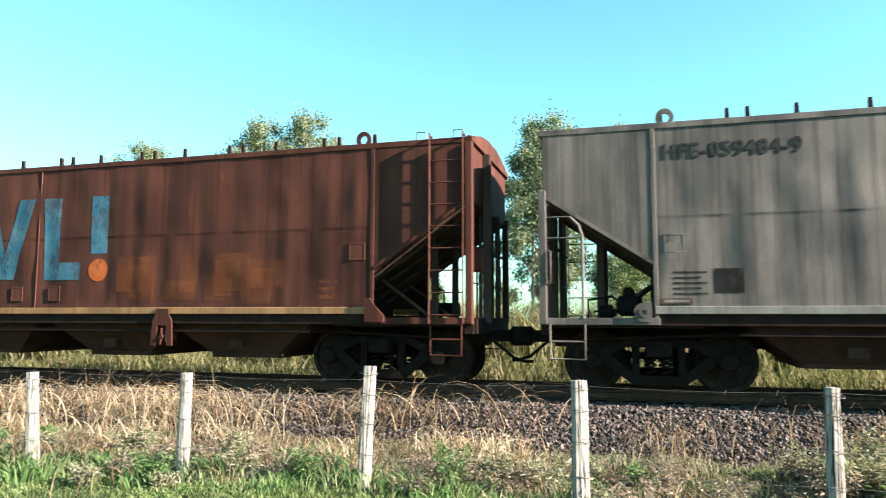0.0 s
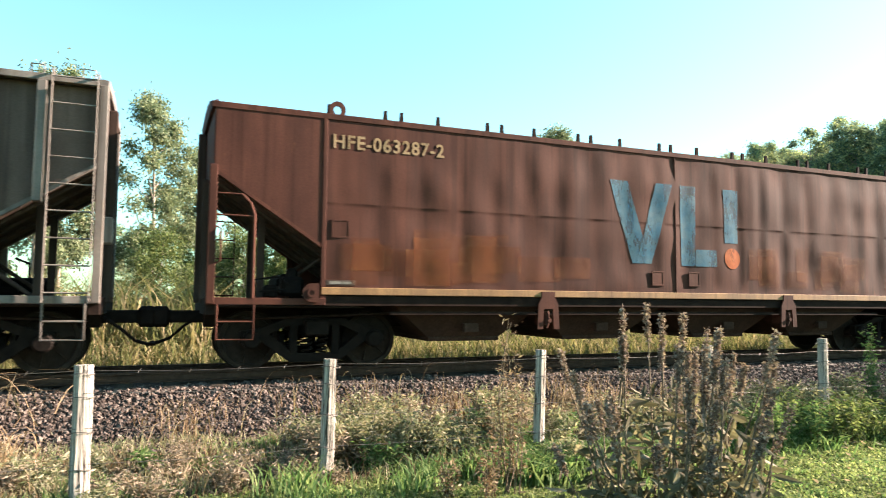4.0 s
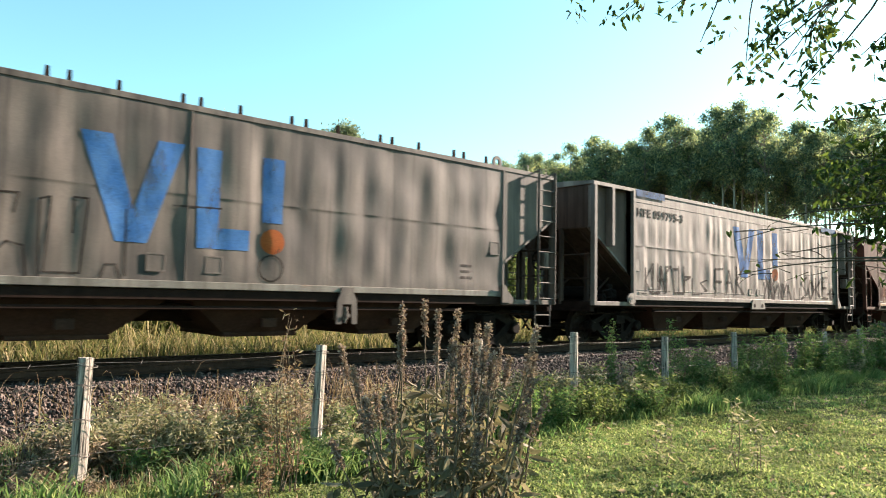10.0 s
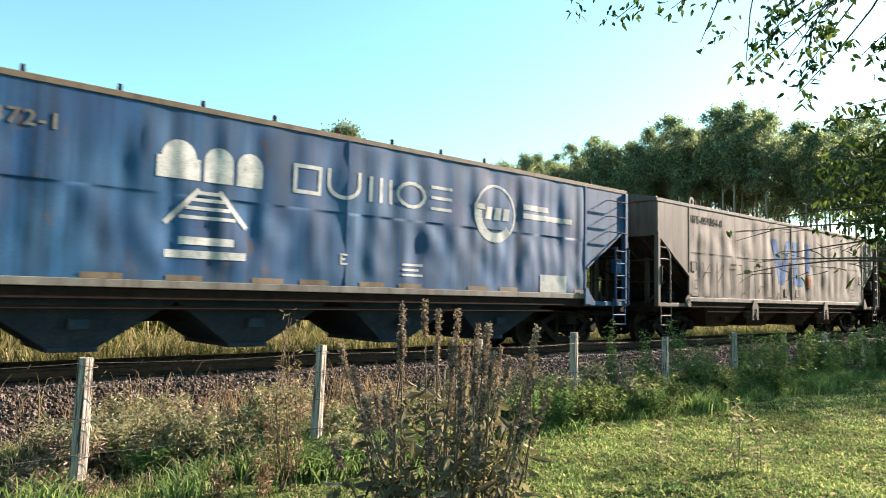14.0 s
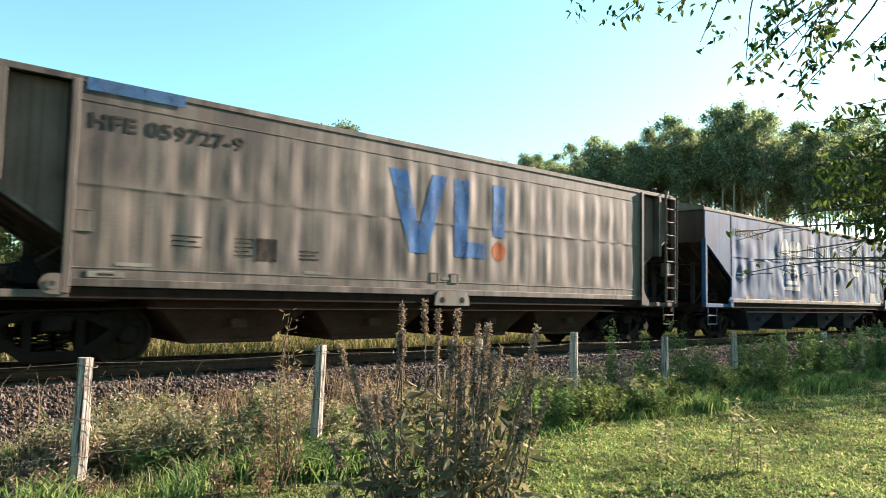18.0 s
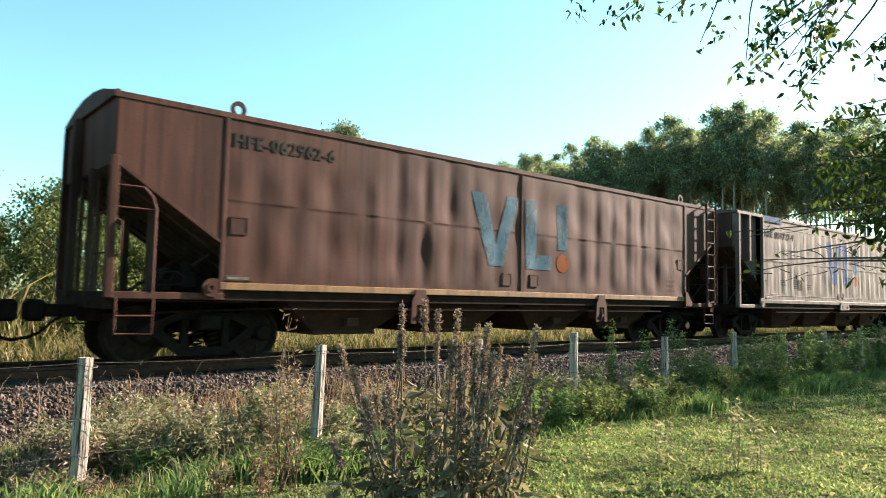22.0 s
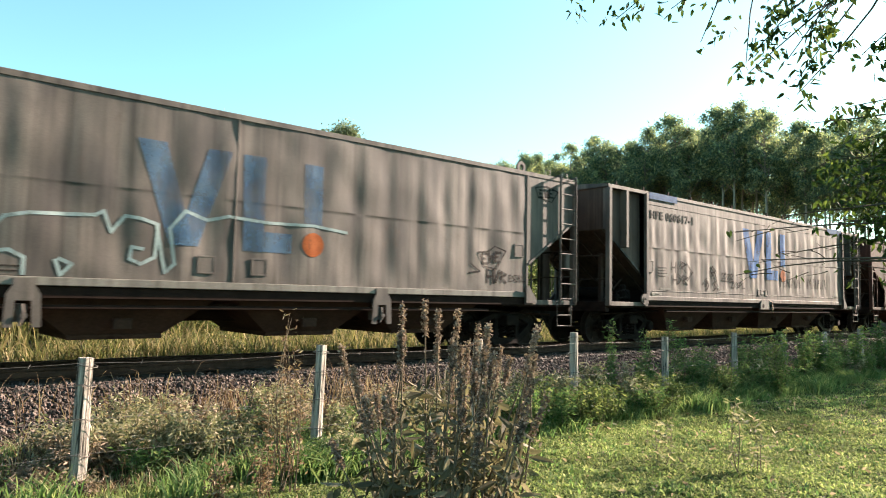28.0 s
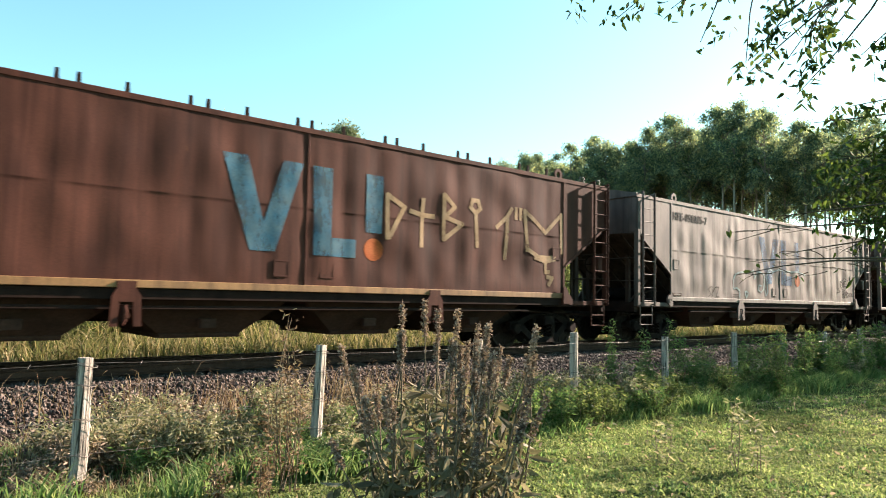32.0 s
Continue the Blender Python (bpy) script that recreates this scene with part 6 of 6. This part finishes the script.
def weed(x, y, h, sd, mat, label, stems=5, leaf=0.10, spread=0.22, dry=False):
    rr = random.Random(sd)
    s = thing("weed", label, "weed", "weeds by the fence", pose(x, y, float(ground_z(x, y)), 0, 0, rr.uniform(0, 360)))
    cs = []
    for k in range(stems):
        a = rr.uniform(0, 6.283)
        q = Vector((spread * rr.random() * math.cos(a), spread * rr.random() * math.sin(a), h * rr.uniform(0.6, 1.0)))
        part("stem", limb(Build(), (0.03 * math.cos(a), 0.03 * math.sin(a), -0.03), q, 0.006, 0.002, sd + k, 0.1, 4), M_STEM, s)
        cs += [tuple(q * t) for t in np.linspace(0.2, 1.0, 12)]
    v, qd = leaves(cs, (0.04, 0.04, 0.03), 4 if dry else 9, leaf, leaf * 0.28, 0.05)
    o = new("foliage", raw_mesh("foliage", v, qd, np.zeros((0, 3), int), mat))
    o.parent = s


rr = random.Random(4)
GREENW, DRYW = "leafy green weed by the fence", "dry seeding weed stalks in the grass"
for x, y, h in ((9.45, 6.8, 1.5), (9.6, 6.9, 1.2), (11.2, 6.8, 1.42), (10.6, 6.9, 1.3), (11.5, 6.8, 1.2)):
    weed(x, y, h, int(x * 10), M_GREEN, "tall feathery light green weed by the fence", 4, 0.075, 0.12)
for x, y, h in ((10.9, 7.1, 0.7), (14.6, 6.3, 1.2), (16.0, 6.4, 1.1), (17.2, 6.5, 1.0), (18.5, 6.2, 1.2), (20.5, 6.3, 1.3), (22.5, 6.3, 1.2)):
    weed(x, y, h, int(x * 10), M_GREEN, GREENW, 5, 0.12, 0.25)
for k in range(34):
    weed(rr.uniform(7.5, 24), rr.uniform(6.0, 7.2), rr.uniform(0.35, 0.8), 200 + k, rr.choice([M_GREEN, M_WEED]), GREENW, 5, 0.09, 0.3)
for k in range(40):
    weed(rr.uniform(12.5, 27), rr.uniform(5.6, 7.4), rr.uniform(0.6, 1.15), 500 + k, rr.choice([M_BUSH, M_GREEN]), "dense dark green weed by the fence", 7, 0.08, 0.42)
for k in range(30):
    weed(rr.uniform(6.4, 14), rr.uniform(5.75, 6.3), rr.uniform(0.3, 0.62), 800 + k, rr.choice([M_GREEN, M_BUSH, M_BUSH]), "dense dark green weed by the fence", 7, 0.08, 0.34)
for k in range(88):
    weed(rr.uniform(1.3, 9.5), rr.uniform(6.6, 8.3), rr.uniform(0.25, 0.62), 600 + k, rr.choice([M_DEAD, M_WEED, M_WEED]), "brown-green dying weed between the fence and the track", 8, 0.07, 0.38)
for k in range(30):
    weed(rr.uniform(-10, 1.6), rr.uniform(6.3, 7.5), rr.uniform(0.15, 0.34), 700 + k, M_DEAD, "brown dying weed between the fence and the track", 7, 0.055, 0.32)
for k in range(46):
    weed(rr.uniform(-9, 7), rr.uniform(5.9, 7.6), rr.uniform(0.15, 0.42), 300 + k, rr.choice([M_WEED, M_WEED, M_GREEN]), "dull green weed between the fence and the track", 5, 0.07, 0.25)
for x, y, h in ((2.88, 5.43, 1.74), (2.96, 5.40, 1.35), (2.80, 5.5, 0.9), (2.3, 5.35, 0.35), (2.62, 5.3, 0.4)):
    weed(x, y, h, int(h * 100), M_DRY, "tall dry weed stalk by the fence", 5, 0.06, 0.10, True)
for x, y, h in ((6.6, 3.3, 0.75), (6.9, 3.2, 0.5), (6.3, 3.9, 0.45)):
    weed(x, y, h, int(h * 100) + 7, M_WEED, "small thin weed standing on the lawn", 2, 0.09, 0.12, True)


# ---- tree that overhangs the view ----
def overhanging_tree():
    s = thing("overhanging_tree", "broad tree with dark leaves and bare twigs over the lawn", "tree", "", pose(9.6, 0.2, float(ground_z(9.6, 0.2))))
    o = Vector((9.6, 0.2, float(ground_z(9.6, 0.2))))
    part("trunk", limb(Build(), (0, 0, -0.2), (-0.2, 0.3, 2.6), 0.20, 0.14, 1, 0.05, 10), M_TWIG, s)
    crotch = Vector((-0.2, 0.3, 2.6))
    cs, cs2 = [], []
    LIMBS = [((5.6, 2.3, 4.3), [(3.95, 3.15, 3.28), (4.16, 2.96, 3.12), (4.54, 2.5, 2.92), (4.73, 2.26, 2.75), (4.35, 2.62, 3.15)]),
             ((6.2, 1.6, 4.0), [(4.91, 1.97, 2.62), (4.68, 2.11, 3.02), (4.84, 1.84, 2.92), (4.70, 2.05, 3.2), (5.0, 1.75, 3.2), (4.63, 2.16, 2.77), (4.74, 2.06, 2.95), (4.85, 2.02, 2.75), (4.66, 2.21, 2.65), (4.85, 1.90, 2.85), (5.04, 2.04, 2.54)]),
             ((6.6, 1.2, 3.6), [(5.04, 1.62, 2.72), (5.1, 1.52, 2.62), (5.0, 1.42, 2.98)]),
             ((7.0, 1.3, 2.8), [(5.46, 2.09, 2.42), (5.55, 1.87, 2.52), (5.65, 1.62, 2.46), (5.62, 1.91, 2.06), (5.70, 1.79, 1.80), (5.78, 1.71, 1.58), (5.8, 1.55, 1.95)])]
    k = 10
    for mid, tips in LIMBS:
        m = Vector(mid) - o
        part("limb", limb(Build(), crotch, m, 0.09, 0.035, k, 0.06, 7), M_TWIG, s)
        for tip in tips:
            k += 1
            q = Vector(tip) - o
            part("branch", limb(Build(), m, q, 0.012, 0.003, k, 0.06, 5), M_TWIG, s)
            cs += [tuple(m + (q - m) * t) for t in (0.72, 0.86, 0.94, 1.0)]
    for c in ((5.50, 2.09, 2.02), (5.62, 1.98, 1.86), (5.70, 1.88, 1.70), (5.80, 1.76, 1.56), (5.76, 1.66, 1.9), (5.86, 1.66, 1.72), (6.0, 1.78, 1.42), (6.05, 1.95, 1.22)):
        cs += [tuple(Vector(c) - o + Vector((0.45 * t, -0.16 * t, 0.03 * t))) for t in (0, 0.5, 1.0, 1.6)]
    rr = random.Random(8)
    groups = [tuple(Vector(c) + Vector((rr.gauss(0, 0.06), rr.gauss(0, 0.06), rr.gauss(0, 0.045)))) for c in cs for _ in range(6) if rr.random() < 0.52]
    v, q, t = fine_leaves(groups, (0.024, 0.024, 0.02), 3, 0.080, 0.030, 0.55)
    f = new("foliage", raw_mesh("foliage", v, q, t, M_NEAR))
    f.parent = s
    # crown over the lawn, beyond the view
    rr = random.Random(3)
    cr = [(rr.uniform(-2.0, 3.0), rr.uniform(-3.2, 1.0), rr.uniform(3.0, 6.0)) for _ in range(90)]
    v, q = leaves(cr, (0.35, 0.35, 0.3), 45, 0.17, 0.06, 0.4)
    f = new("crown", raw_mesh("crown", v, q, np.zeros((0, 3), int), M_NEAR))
    f.parent = s
    # low twigs, some bare, some leafy
    tw, bare, leafy_pts = Vector((-0.15, 0.25, 1.7)), [], []
    TWIGS = [((6.0, 1.31, 1.85), (5.19, 2.26, 1.69), 0), ((5.83, 1.28, 1.63), (4.99, 2.48, 1.57), 0), ((6.23, 1.37, 1.61), (5.51, 2.35, 1.43), 0), ((5.85, 1.29, 1.39), (5.17, 2.37, 1.37), 0), ((6.14, 1.36, 1.35), (5.28, 2.62, 1.26), 0),
             ((6.34, 1.31, 2.30), (5.72, 2.10, 2.17), 1), ((5.99, 1.24, 2.06), (5.59, 1.99, 1.91), 1), ((6.22, 1.29, 1.81), (5.66, 2.14, 1.78), 1), ((6.22, 1.28, 2.42), (5.76, 1.90, 2.30), 1), ((5.83, 1.21, 1.80), (5.46, 1.87, 1.64), 1), ((6.06, 1.25, 2.20), (5.63, 1.81, 2.05), 1), ((6.04, 1.26, 1.66), (5.70, 1.80, 1.53), 1)]
    for root, tip, full in TWIGS:
        p, q = Vector(root) - o, Vector(tip) - o
        part("twig", limb(Build(), tw, p, 0.03, 0.011, k, 0.05, 5), M_TWIG, s)
        tb = limb(Build(), p, q, 0.011, 0.0025, k + 3, 0.05, 5)
        run = (q - p).normalized()
        for j in range(10):
            a = p + (q - p) * (0.15 + 0.085 * j)
            e = a + run * rr.uniform(0.04, 0.20) + Vector((rr.uniform(-0.08, 0.05), rr.uniform(-0.05, 0.08), rr.uniform(-0.10, 0.09)))
            limb(tb, a, e, 0.0045, 0.0016, j + k, 0.12, 4)
            if full:
                leafy_pts += [tuple(a), tuple(a + (e - a) * 0.5), tuple(e)]
            elif j % 4 == 1:
                bare.append(tuple(e))
        part("twig", tb, M_TWIG, s)
        k += 7
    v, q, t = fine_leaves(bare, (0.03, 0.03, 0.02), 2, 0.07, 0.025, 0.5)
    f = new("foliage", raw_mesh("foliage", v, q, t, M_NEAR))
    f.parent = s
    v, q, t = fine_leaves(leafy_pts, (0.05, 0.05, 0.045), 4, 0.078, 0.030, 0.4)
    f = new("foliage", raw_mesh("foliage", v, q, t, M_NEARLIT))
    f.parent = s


overhanging_tree()


def motions():
    for w, x in TRAIN:
        walk(w, [(t, pose(x + s, TRACK_Y, 0)) for t, s in enumerate(ROLLED)])
    step = 0.12
    times = [k * step for k in range(int(32.0 / step) + 1)] + [32.0]
    turn = [math.degrees(np.interp(t, range(33), ROLLED) / 0.42) for t in times]
    for ws in AXLES:
        p = ws.matrix_basis.translation.copy()
        walk(ws, [(t, pose(p.x, p.y, p.z, 0, a % 360, 0)) for t, a in zip(times, turn)])


motions()
